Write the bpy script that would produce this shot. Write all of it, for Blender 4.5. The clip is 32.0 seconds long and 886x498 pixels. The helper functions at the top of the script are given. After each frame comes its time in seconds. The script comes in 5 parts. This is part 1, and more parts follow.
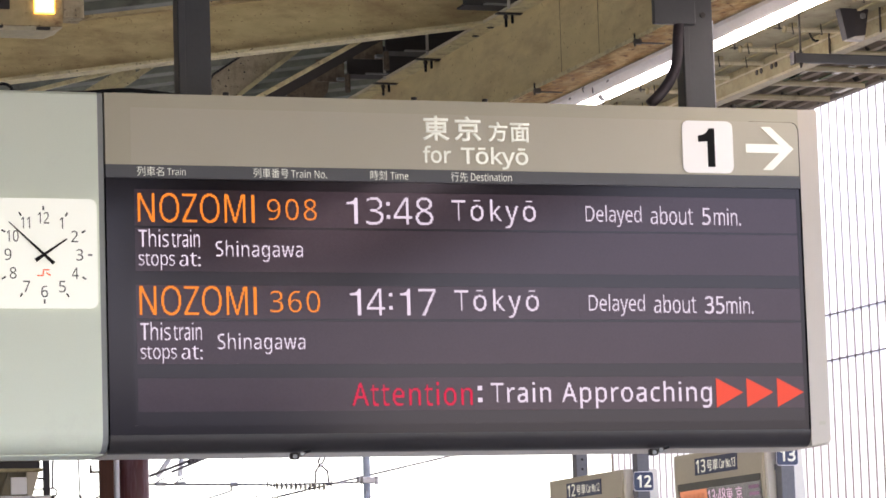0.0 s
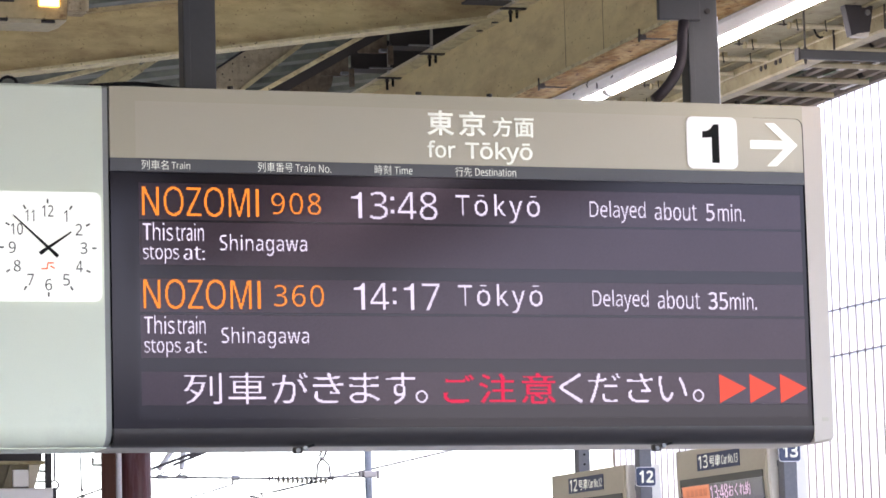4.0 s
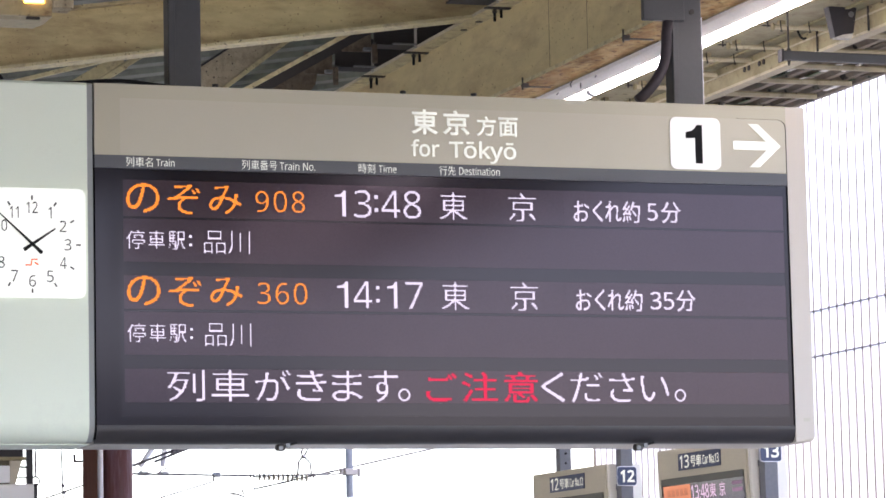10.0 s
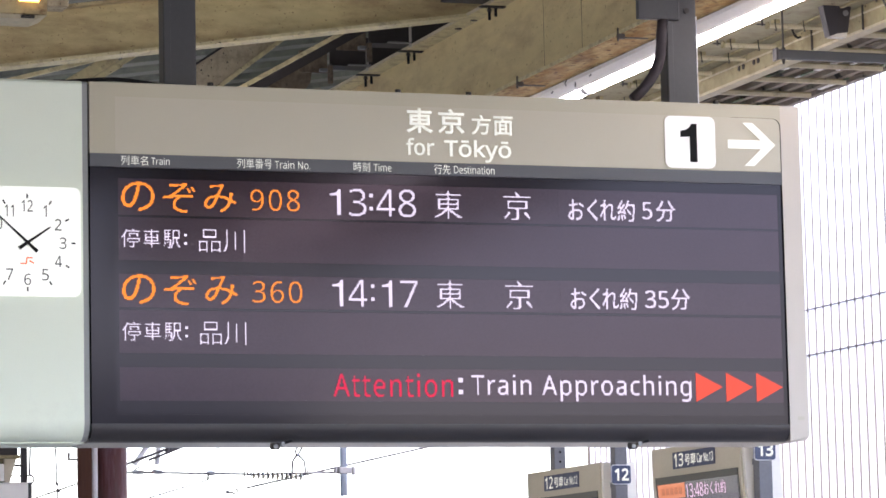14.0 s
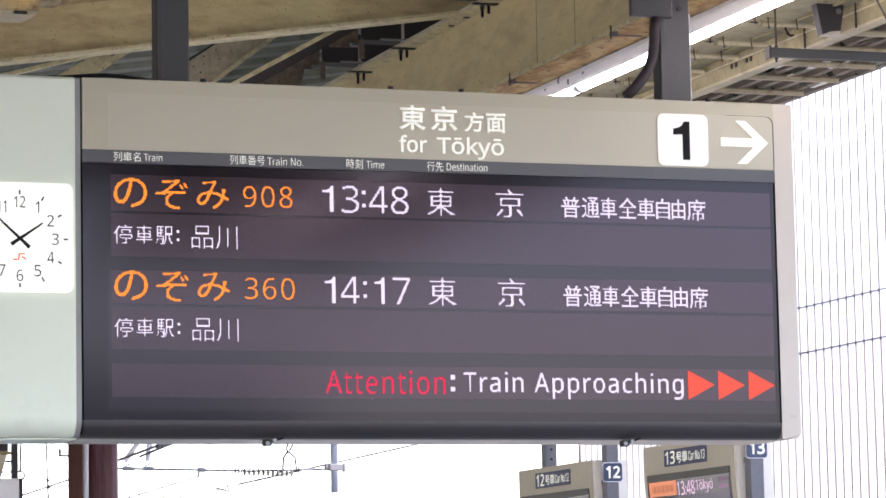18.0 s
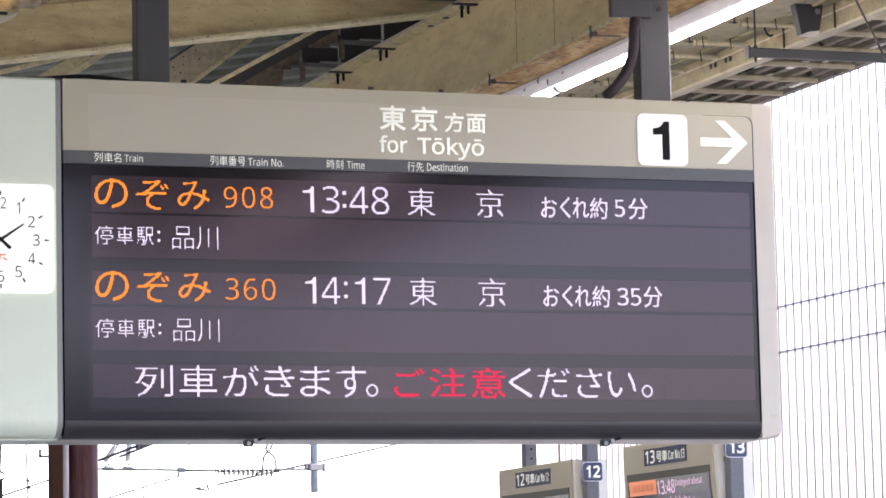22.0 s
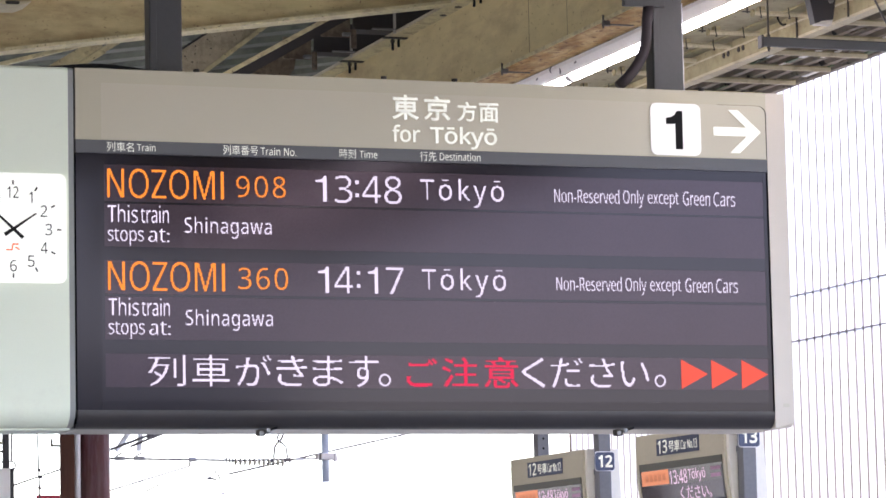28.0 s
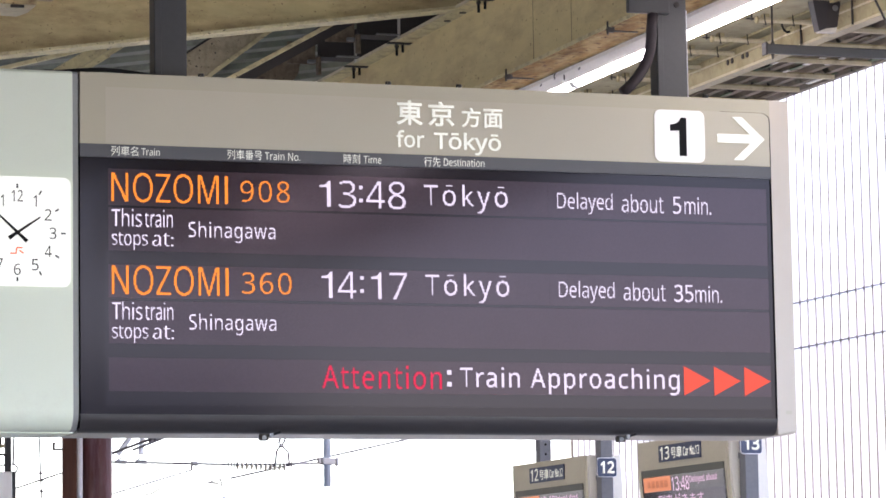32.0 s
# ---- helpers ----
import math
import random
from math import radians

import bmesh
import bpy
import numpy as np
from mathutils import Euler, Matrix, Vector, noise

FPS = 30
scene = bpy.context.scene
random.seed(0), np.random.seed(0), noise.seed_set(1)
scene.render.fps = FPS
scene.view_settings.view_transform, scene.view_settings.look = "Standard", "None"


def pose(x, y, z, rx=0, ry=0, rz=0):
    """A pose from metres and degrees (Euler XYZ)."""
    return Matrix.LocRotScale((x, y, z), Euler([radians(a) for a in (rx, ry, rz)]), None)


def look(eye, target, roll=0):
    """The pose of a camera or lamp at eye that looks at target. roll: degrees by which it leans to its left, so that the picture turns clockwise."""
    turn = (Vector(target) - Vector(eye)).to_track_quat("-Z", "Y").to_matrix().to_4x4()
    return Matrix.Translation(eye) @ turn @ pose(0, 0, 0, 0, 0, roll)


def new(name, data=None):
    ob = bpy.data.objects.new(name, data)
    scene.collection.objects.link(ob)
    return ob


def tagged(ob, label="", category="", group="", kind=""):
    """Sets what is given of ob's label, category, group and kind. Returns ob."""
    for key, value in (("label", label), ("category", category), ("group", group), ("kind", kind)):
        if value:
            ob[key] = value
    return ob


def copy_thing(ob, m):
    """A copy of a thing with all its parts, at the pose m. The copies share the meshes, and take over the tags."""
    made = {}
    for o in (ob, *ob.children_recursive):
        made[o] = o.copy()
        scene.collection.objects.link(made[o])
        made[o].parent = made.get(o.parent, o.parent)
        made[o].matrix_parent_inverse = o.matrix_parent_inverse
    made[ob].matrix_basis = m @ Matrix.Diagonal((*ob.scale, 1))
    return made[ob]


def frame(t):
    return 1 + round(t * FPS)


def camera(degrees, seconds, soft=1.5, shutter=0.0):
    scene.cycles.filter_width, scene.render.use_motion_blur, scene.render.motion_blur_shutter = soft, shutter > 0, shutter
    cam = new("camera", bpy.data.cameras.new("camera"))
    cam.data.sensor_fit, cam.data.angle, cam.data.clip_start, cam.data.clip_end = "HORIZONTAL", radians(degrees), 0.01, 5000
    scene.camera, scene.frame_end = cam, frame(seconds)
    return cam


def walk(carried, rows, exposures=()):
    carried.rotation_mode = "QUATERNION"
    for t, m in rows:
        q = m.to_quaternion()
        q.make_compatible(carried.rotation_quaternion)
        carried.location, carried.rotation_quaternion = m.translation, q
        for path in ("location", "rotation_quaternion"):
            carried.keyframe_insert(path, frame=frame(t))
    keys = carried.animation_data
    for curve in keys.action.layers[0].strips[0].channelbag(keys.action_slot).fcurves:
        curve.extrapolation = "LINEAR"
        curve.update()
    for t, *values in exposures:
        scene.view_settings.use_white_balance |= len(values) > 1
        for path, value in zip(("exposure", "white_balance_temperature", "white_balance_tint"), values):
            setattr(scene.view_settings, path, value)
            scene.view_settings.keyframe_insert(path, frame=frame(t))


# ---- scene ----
cam = camera(15.3, 32.0, soft=1.6)


def held(x, y, z, yaw, pitch, roll):
    """The pose of a hand-carried camera: yaw to the left from +y, pitch up, roll."""
    return pose(x, y, z, 90 + pitch, 0, yaw) @ pose(0, 0, 0, 0, 0, roll)


walk(cam, [(t, held(*p)) for t, *p in (
    (0.0, -2.8096, -12.2685, 1.6359, -18.7609, 6.9080, -1.7808),
    (0.5, -2.8084, -12.2727, 1.6357, -18.7470, 6.8722, -1.5290),
    (1.0, -2.8074, -12.2761, 1.6330, -18.7393, 6.8519, -1.6577),
    (1.5, -2.8096, -12.2769, 1.6357, -18.7939, 6.8543, -1.6439),
    (2.0, -2.8104, -12.2722, 1.6352, -18.8465, 6.8408, -1.5385),
    (2.5, -2.8156, -12.2704, 1.6398, -18.8130, 6.7721, -1.6768),
    (3.0, -2.8168, -12.2727, 1.6385, -18.7489, 6.7969, -1.5409),
    (3.5, -2.8188, -12.2702, 1.6385, -18.7313, 6.8191, -1.5243),
    (5.5, -2.8258, -12.2686, 1.6396, -18.7767, 6.6863, -1.5295),
    (6.0, -2.8238, -12.2669, 1.6365, -18.8413, 6.6654, -1.4513),
    (6.5, -2.8247, -12.2707, 1.6349, -18.8853, 6.6581, -1.4040),
    (7.0, -2.8298, -12.2841, 1.6359, -18.9151, 6.7192, -1.4901),
    (7.5, -2.8259, -12.2800, 1.6367, -18.9458, 6.7048, -1.5040),
    (8.0, -2.8320, -12.2795, 1.6375, -18.9562, 6.6781, -1.5105),
    (8.5, -2.8327, -12.2773, 1.6367, -18.9477, 6.6808, -1.4315),
    (9.0, -2.8309, -12.2896, 1.6332, -18.9418, 6.6386, -1.4935),
    (9.5, -2.8350, -12.2919, 1.6344, -18.9741, 6.6959, -1.4755),
    (10.0, -2.8384, -12.2921, 1.6377, -19.0652, 6.7670, -1.2272),
    (10.5, -2.8359, -12.2925, 1.6362, -19.0809, 6.7736, -1.4603),
    (11.0, -2.8387, -12.2931, 1.6387, -19.0438, 6.6956, -1.3427),
    (11.5, -2.8378, -12.2885, 1.6383, -19.0953, 6.6141, -1.1904),
    (12.0, -2.8414, -12.2950, 1.6364, -19.1421, 6.6133, -1.1523),
    (12.5, -2.8405, -12.2922, 1.6386, -19.2155, 6.6221, -0.9850),
    (13.0, -2.8473, -12.2928, 1.6378, -19.2408, 6.6284, -1.2623),
    (13.5, -2.8463, -12.2981, 1.6368, -19.1573, 6.6839, -1.3583),
    (14.0, -2.8456, -12.2990, 1.6372, -19.1744, 6.7380, -1.2194),
    (14.5, -2.8476, -12.2967, 1.6369, -19.2015, 6.8132, -1.2111),
    (16.5, -2.8605, -12.2933, 1.6399, -19.2740, 6.6400, -0.9683),
    (17.0, -2.8573, -12.2954, 1.6366, -19.2817, 6.6821, -0.9205),
    (17.5, -2.8539, -12.2928, 1.6368, -19.3252, 6.7266, -0.9938),
    (18.0, -2.8526, -12.2927, 1.6372, -19.3420, 6.6868, -1.0790),
    (18.5, -2.8504, -12.2969, 1.6362, -19.2901, 6.7206, -1.3920),
    (19.0, -2.8577, -12.2975, 1.6350, -19.2546, 6.6574, -1.1993),
    (19.5, -2.8594, -12.2976, 1.6365, -19.2921, 6.6620, -1.0225),
    (20.0, -2.8614, -12.3003, 1.6365, -19.3769, 6.6405, -1.0851),
    (20.5, -2.8690, -12.3011, 1.6355, -19.4596, 6.6157, -1.0032),
    (21.0, -2.8722, -12.3059, 1.6385, -19.5249, 6.5790, -1.0336),
    (21.5, -2.8700, -12.3064, 1.6357, -19.6185, 6.5881, -1.1551),
    (22.0, -2.8673, -12.3101, 1.6379, -19.7193, 6.6694, -1.2197),
    (22.5, -2.8664, -12.3122, 1.6403, -19.7387, 6.7241, -1.2936),
    (23.0, -2.8652, -12.3066, 1.6385, -19.7655, 6.6099, -1.1497),
    (23.5, -2.8660, -12.3011, 1.6362, -19.7640, 6.5099, -1.1585),
    (24.0, -2.8668, -12.2994, 1.6433, -19.7989, 6.5539, -1.4817),
    (24.5, -2.8656, -12.2988, 1.6414, -19.7677, 6.6299, -1.4157),
    (25.0, -2.8653, -12.3003, 1.6383, -19.7206, 6.5574, -1.4067),
    (25.5, -2.8730, -12.3044, 1.6373, -19.6946, 6.5116, -1.1086),
    (27.5, -2.8727, -12.2928, 1.6402, -19.5273, 6.5501, -1.2016),
    (28.0, -2.8722, -12.2906, 1.6405, -19.5407, 6.4892, -1.1899),
    (28.5, -2.8763, -12.3027, 1.6400, -19.6151, 6.4595, -1.1701),
    (29.0, -2.8783, -12.2894, 1.6417, -19.6725, 6.5424, -1.2232),
    (29.5, -2.8828, -12.2966, 1.6410, -19.6628, 6.5563, -1.2745),
    (30.0, -2.8818, -12.2956, 1.6445, -19.6208, 6.5275, -1.1592),
    (30.5, -2.8832, -12.2988, 1.6436, -19.5696, 6.5614, -1.3796),
    (31.0, -2.8782, -12.2973, 1.6408, -19.5019, 6.5625, -1.1915),
    (31.5, -2.8798, -12.3005, 1.6429, -19.4762, 6.5870, -1.1514),
    (32.0, -2.8815, -12.2978, 1.6416, -19.5082, 6.5769, -0.9145),
)], exposures=[(0.0, 2.42, 7000, 22), (0.5, 2.53, 6780, 22), (1.2, 2.64, 6500, 21), (32.0, 2.64, 6500, 21)])

# ---- daylight: bright overcast sky, soft high sun ----
world = bpy.data.worlds.new("sky")
scene.world = world
world.use_nodes = True
wn = world.node_tree
sky = wn.nodes.new("ShaderNodeTexSky")
sky.sky_type, sky.sun_disc = "NISHITA", False
sky.sun_elevation, sky.sun_rotation = radians(52), radians(200)
sky.air_density, sky.dust_density, sky.ozone_density = 1.0, 1.5, 1.0
wn.links.new(sky.outputs[0], wn.nodes["Background"].inputs[0])
wn.nodes["Background"].inputs[1].default_value = 0.15

sun = new("sun", bpy.data.lights.new("sun", "SUN"))
sun.data.energy, sun.data.angle, sun.data.color = 1.5, radians(20), (1.0, 0.96, 0.9)
sun.matrix_world = look((-20, -40, 60), (0, 0, 0))


# ---- materials ----
def material(name, color, rough=0.5, metal=0.0, var=0.12, grain=40.0, blotch=3.0, bump=0.1, stain=None, stain_amount=0.0, stain_scale=6.0, rand=0.0, shine=0.5, specks=None, streak=1.0, along="z", speck_size=34.0, speck_amount=0.0, tint=None):
    """A painted or bare surface: fine grain, broad blotches, stains of a second colour, slight relief."""
    m = bpy.data.materials.new(name)
    m.use_nodes = True
    nt = m.node_tree
    b = nt.nodes["Principled BSDF"]
    b.inputs["Roughness"].default_value, b.inputs["Metallic"].default_value, b.inputs["Specular IOR Level"].default_value = rough, metal, shine
    if tint:
        b.inputs["Specular Tint"].default_value = (*tint, 1)
    co = nt.nodes.new("ShaderNodeTexCoord")
    n1 = nt.nodes.new("ShaderNodeTexNoise")
    n1.inputs["Scale"].default_value, n1.inputs["Detail"].default_value = grain, 4
    n2 = nt.nodes.new("ShaderNodeTexNoise")
    n2.inputs["Scale"].default_value, n2.inputs["Detail"].default_value = blotch, 5
    stretch = nt.nodes.new("ShaderNodeMapping")
    stretch.inputs["Scale"].default_value = (streak if along == "x" else 1, streak if along == "y" else 1, streak if along == "z" else 1)
    nt.links.new(co.outputs["Object"], stretch.inputs["Vector"])
    for n in (n1, n2):
        nt.links.new(stretch.outputs["Vector"], n.inputs["Vector"])
    add = nt.nodes.new("ShaderNodeMath")
    add.operation = "ADD"
    nt.links.new(n1.outputs["Fac"], add.inputs[0])
    nt.links.new(n2.outputs["Fac"], add.inputs[1])
    rng = nt.nodes.new("ShaderNodeMapRange")
    rng.inputs["From Min"].default_value, rng.inputs["From Max"].default_value = 0.6, 1.4
    rng.inputs["To Min"].default_value, rng.inputs["To Max"].default_value = 1 - var, 1 + var
    nt.links.new(add.outputs[0], rng.inputs["Value"])
    hsv = nt.nodes.new("ShaderNodeHueSaturation")
    hsv.inputs["Color"].default_value = (*color, 1)
    value = rng.outputs["Result"]
    if rand:
        info = nt.nodes.new("ShaderNodeObjectInfo")
        r2 = nt.nodes.new("ShaderNodeMapRange")
        r2.inputs["To Min"].default_value, r2.inputs["To Max"].default_value = 1 - rand, 1 + rand
        nt.links.new(info.outputs["Random"], r2.inputs["Value"])
        mul = nt.nodes.new("ShaderNodeMath")
        mul.operation = "MULTIPLY"
        nt.links.new(value, mul.inputs[0])
        nt.links.new(r2.outputs["Result"], mul.inputs[1])
        value = mul.outputs[0]
    nt.links.new(value, hsv.inputs["Value"])
    out = hsv.outputs["Color"]
    if stain:
        n3 = nt.nodes.new("ShaderNodeTexNoise")
        n3.inputs["Scale"].default_value, n3.inputs["Detail"].default_value, n3.inputs["Roughness"].default_value = stain_scale, 8, 0.7
        nt.links.new(stretch.outputs["Vector"], n3.inputs["Vector"])
        r3 = nt.nodes.new("ShaderNodeMapRange")
        r3.inputs["From Min"].default_value, r3.inputs["From Max"].default_value = 0.62 - 0.25 * stain_amount, 0.72
        nt.links.new(n3.outputs["Fac"], r3.inputs["Value"])
        mix = nt.nodes.new("ShaderNodeMixRGB")
        mix.inputs["Color2"].default_value = (*stain, 1)
        nt.links.new(r3.outputs["Result"], mix.inputs["Fac"])
        nt.links.new(out, mix.inputs["Color1"])
        out = mix.outputs["Color"]
    if specks:
        n4 = nt.nodes.new("ShaderNodeTexNoise")
        n4.inputs["Scale"].default_value, n4.inputs["Detail"].default_value = speck_size, 3
        nt.links.new(co.outputs["Object"], n4.inputs["Vector"])
        r4 = nt.nodes.new("ShaderNodeMapRange")
        r4.inputs["From Min"].default_value, r4.inputs["From Max"].default_value = 0.69 - speck_amount, 0.75 - speck_amount
        nt.links.new(n4.outputs["Fac"], r4.inputs["Value"])
        mix4 = nt.nodes.new("ShaderNodeMixRGB")
        mix4.inputs["Color2"].default_value = (*specks, 1)
        nt.links.new(r4.outputs["Result"], mix4.inputs["Fac"])
        nt.links.new(out, mix4.inputs["Color1"])
        out = mix4.outputs["Color"]
    nt.links.new(out, b.inputs["Base Color"])
    if bump:
        bp = nt.nodes.new("ShaderNodeBump")
        bp.inputs["Strength"].default_value, bp.inputs["Distance"].default_value = bump, 0.004
        nt.links.new(n1.outputs["Fac"], bp.inputs["Height"])
        nt.links.new(bp.outputs["Normal"], b.inputs["Normal"])
    return m


def glow(name, color, strength, base=(0.02, 0.02, 0.02), dots=0.0):
    """A surface that gives off light; dots: how strongly it is broken into lamp points of 4 mm."""
    m = bpy.data.materials.new(name)
    m.use_nodes = True
    nt = m.node_tree
    b = nt.nodes["Principled BSDF"]
    b.inputs["Base Color"].default_value, b.inputs["Roughness"].default_value = (*base, 1), 0.4
    b.inputs["Specular IOR Level"].default_value = 0.15
    b.inputs["Emission Color"].default_value = (*color, 1)
    b.inputs["Emission Strength"].default_value = strength
    if dots:
        co = nt.nodes.new("ShaderNodeTexCoord")
        v = nt.nodes.new("ShaderNodeTexVoronoi")
        v.inputs["Scale"].default_value, v.inputs["Randomness"].default_value = 130, 0.0
        nt.links.new(co.outputs["Object"], v.inputs["Vector"])
        r = nt.nodes.new("ShaderNodeMapRange")
        r.inputs["From Max"].default_value = 0.75
        r.inputs["To Min"].default_value, r.inputs["To Max"].default_value = strength * (1 + dots * 0.4), strength * (1 - dots)
        nt.links.new(v.outputs["Distance"], r.inputs["Value"])
        nt.links.new(r.outputs["Result"], b.inputs["Emission Strength"])
    return m


BEIGE = material("beige sheet metal", (0.44, 0.408, 0.302), 0.5, var=0.04, grain=300, blotch=2, bump=0.03)
BEIGE_LIGHT = material("light beige panel", (0.468, 0.436, 0.335), 0.45, var=0.03, grain=300, blotch=2, bump=0.02)
CREAM_METAL = material("cream sheet metal", (0.53, 0.48, 0.405), 0.45, var=0.04, grain=200, blotch=3, bump=0.03, stain=(0.55, 0.48, 0.38), stain_amount=0.2, stain_scale=5)
LABEL_GREY = material("dark grey label strip", (0.085, 0.088, 0.095), 0.5, var=0.04, grain=200, bump=0.02)
BLACK_PANEL = material("smoked black display front", (0.008, 0.007, 0.010), 0.11, var=0.08, grain=60, blotch=2.5, bump=0.0, shine=0.22, tint=(0.98, 0.88, 1.0))
NOSE_BLACK = material("satin black lower edge", (0.030, 0.027, 0.029), 0.3, var=0.08, grain=60, blotch=2.5, bump=0.0, shine=0.36)
LED_ROW = material("unlit lamp matrix", (0.030, 0.020, 0.028), 0.13, var=0.14, grain=130, blotch=2.2, bump=0.02, shine=0.30, tint=(1.0, 0.83, 0.97))
LED_GAP = material("bar between lamp rows", (0.008, 0.007, 0.010), 0.12, var=0.08, grain=80, bump=0.0, shine=0.28, tint=(0.97, 0.87, 1.0))
LIP_GREY = material("grey metal lip", (0.48, 0.46, 0.41), 0.4, 0.3, var=0.14, grain=60, blotch=5, bump=0.05)
CABLE = material("black cable sheath", (0.040, 0.032, 0.036), 0.55, var=0.2, grain=30, bump=0.1, shine=0.3)
MATT_BLACK = material("matt black filler", (0.012, 0.012, 0.013), 0.7, var=0.1, shine=0.15)
CABINET = material("pale green-grey enamel", (0.70, 0.758, 0.625), 0.42, var=0.03, grain=200, blotch=1.5, bump=0.02, stain=(0.65, 0.69, 0.58), stain_amount=0.2, stain_scale=2.2)
# Shading of the cabinet's rounded edge, put into a darker enamel colour.
ENAMEL_SHADE = material("enamel darkened for edge shading", (0.24, 0.25, 0.24), 0.4, var=0.08, grain=60, blotch=3, bump=0.03)
PLATE_WHITE = material("white plate", (0.88, 0.87, 0.84), 0.4, var=0.02, bump=0)
CLOCK_INK = material("black print under glossy clock cover", (0.022, 0.022, 0.018), 0.12, var=0.05, bump=0, shine=0.32)
INK = material("black ink", (0.010, 0.010, 0.010), 0.5, var=0.05, bump=0, shine=0.08)
POST_GREY = material("dark blue-grey paint", (0.042, 0.044, 0.046), 0.45, var=0.1, grain=60, blotch=4, bump=0.08)
POST_EDGE = material("worn grey paint", (0.135, 0.137, 0.15), 0.5, var=0.15, grain=60, bump=0.08)
GIRDER = material("beige girder paint", (0.52, 0.42, 0.23), 0.6, var=0.22, grain=26, blotch=2.2, bump=0.2, stain=(0.20, 0.13, 0.07), stain_amount=0.35, stain_scale=9, specks=(0.10, 0.065, 0.04), speck_amount=0.03, shine=0.3)
GIRDER_WEB = material("beige web paint with dust streaks", (0.62, 0.515, 0.27), 0.65, var=0.12, grain=22, blotch=2.4, bump=0.2, stain=(0.42, 0.32, 0.18), stain_amount=0.6, stain_scale=5, streak=0.3, along="y", specks=(0.20, 0.13, 0.07), speck_amount=0.02, speck_size=60, shine=0.25)
RAFTER_WEB = material("beige rafter paint with rust specks", (0.60, 0.50, 0.258), 0.65, var=0.16, grain=30, blotch=2.4, bump=0.25, stain=(0.36, 0.26, 0.14), stain_amount=0.7, stain_scale=9, streak=0.3, along="x", specks=(0.26, 0.17, 0.09), speck_amount=0.02, speck_size=70, shine=0.25)
RUST = material("rusty flange", (0.17, 0.092, 0.026), 0.85, var=0.5, grain=30, blotch=7, bump=0.4, stain=(0.36, 0.28, 0.135), stain_amount=0.85, stain_scale=11, streak=0.45, along="y", specks=(0.07, 0.032, 0.012), speck_amount=0.09, speck_size=26, shine=0.1)
CREAM_STEEL = material("cream steel paint", (0.68, 0.60, 0.345), 0.6, var=0.18, grain=30, blotch=4, bump=0.2, stain=(0.36, 0.28, 0.18), stain_amount=0.55, stain_scale=14, specks=(0.09, 0.06, 0.04), speck_amount=0.045, speck_size=60, shine=0.3)
YELLOW_STEEL = material("yellowed cream steel paint", (0.36, 0.315, 0.18), 0.6, var=0.2, grain=30, blotch=4, bump=0.2, stain=(0.24, 0.19, 0.09), stain_amount=0.5, stain_scale=9, specks=(0.10, 0.065, 0.04), speck_amount=0.03, shine=0.3)
EAVE_PAINT = material("dull cream eave paint", (0.56, 0.50, 0.345), 0.6, var=0.16, grain=30, blotch=4, bump=0.2, stain=(0.30, 0.25, 0.17), stain_amount=0.25, stain_scale=9, shine=0.3)
ROOF_SHEET = material("grey-blue roof sheet", (0.185, 0.20, 0.155), 0.55, 0.15, var=0.25, grain=20, blotch=2, bump=0.1, stain=(0.06, 0.06, 0.055), stain_amount=0.4, stain_scale=3)
EAVE_SHEET = material("mottled eave sheet", (0.27, 0.215, 0.165), 0.65, 0.1, var=0.4, grain=14, blotch=4, bump=0.15, stain=(0.08, 0.11, 0.06), stain_amount=0.6, stain_scale=7, specks=(0.04, 0.035, 0.03), speck_amount=0.08, speck_size=14)
SOFFIT = material("cream soffit board", (0.35, 0.32, 0.21), 0.65, var=0.2, grain=20, blotch=2, bump=0.08, stain=(0.22, 0.18, 0.12), stain_amount=0.5, stain_scale=4, specks=(0.10, 0.08, 0.05), speck_amount=0.04, shine=0.3)
SPECKLED = material("cream plate with many rust specks", (0.56, 0.48, 0.33), 0.7, var=0.2, grain=30, blotch=5, bump=0.25, stain=(0.33, 0.26, 0.17), stain_amount=0.6, stain_scale=12, specks=(0.07, 0.055, 0.04), speck_amount=0.055, speck_size=80, shine=0.25)
DARK_BOX = material("dark brown steel box", (0.028, 0.024, 0.024), 0.6, var=0.15, bump=0.1)
BOLT = material("dark weathered bolt", (0.05, 0.045, 0.04), 0.6, 0.5, var=0.2)
ZINC = material("galvanised steel", (0.2, 0.205, 0.205), 0.45, 0.6, var=0.15, grain=60, bump=0.08)
STRAP_GREY = material("grey lamp strap", (0.72, 0.72, 0.71), 0.6, var=0.1, bump=0.02)
TROUGH = material("white lamp trough", (0.89, 0.86, 0.81), 0.45, var=0.05, bump=0.02)
TUBE = glow("lit fluorescent tube", (1.0, 0.955, 0.955), 4.2, (0.9, 0.9, 0.9))
AMBER = glow("lit amber lamp", (1.0, 0.50, 0.06), 2.4, (0.6, 0.3, 0.05))
AMBER_CORE = glow("lit amber lamp core", (1.0, 0.80, 0.36), 3.0, (0.6, 0.3, 0.05))
# Lilac-grey streaks: scuffs, plus the sky's sheen put into the colour.
MAROON = material("maroon column paint", (0.09, 0.018, 0.022), 0.33, var=0.3, grain=14, blotch=5, bump=0.2, stain=(0.19, 0.13, 0.165), stain_amount=0.5, stain_scale=14, streak=0.08, shine=0.4)
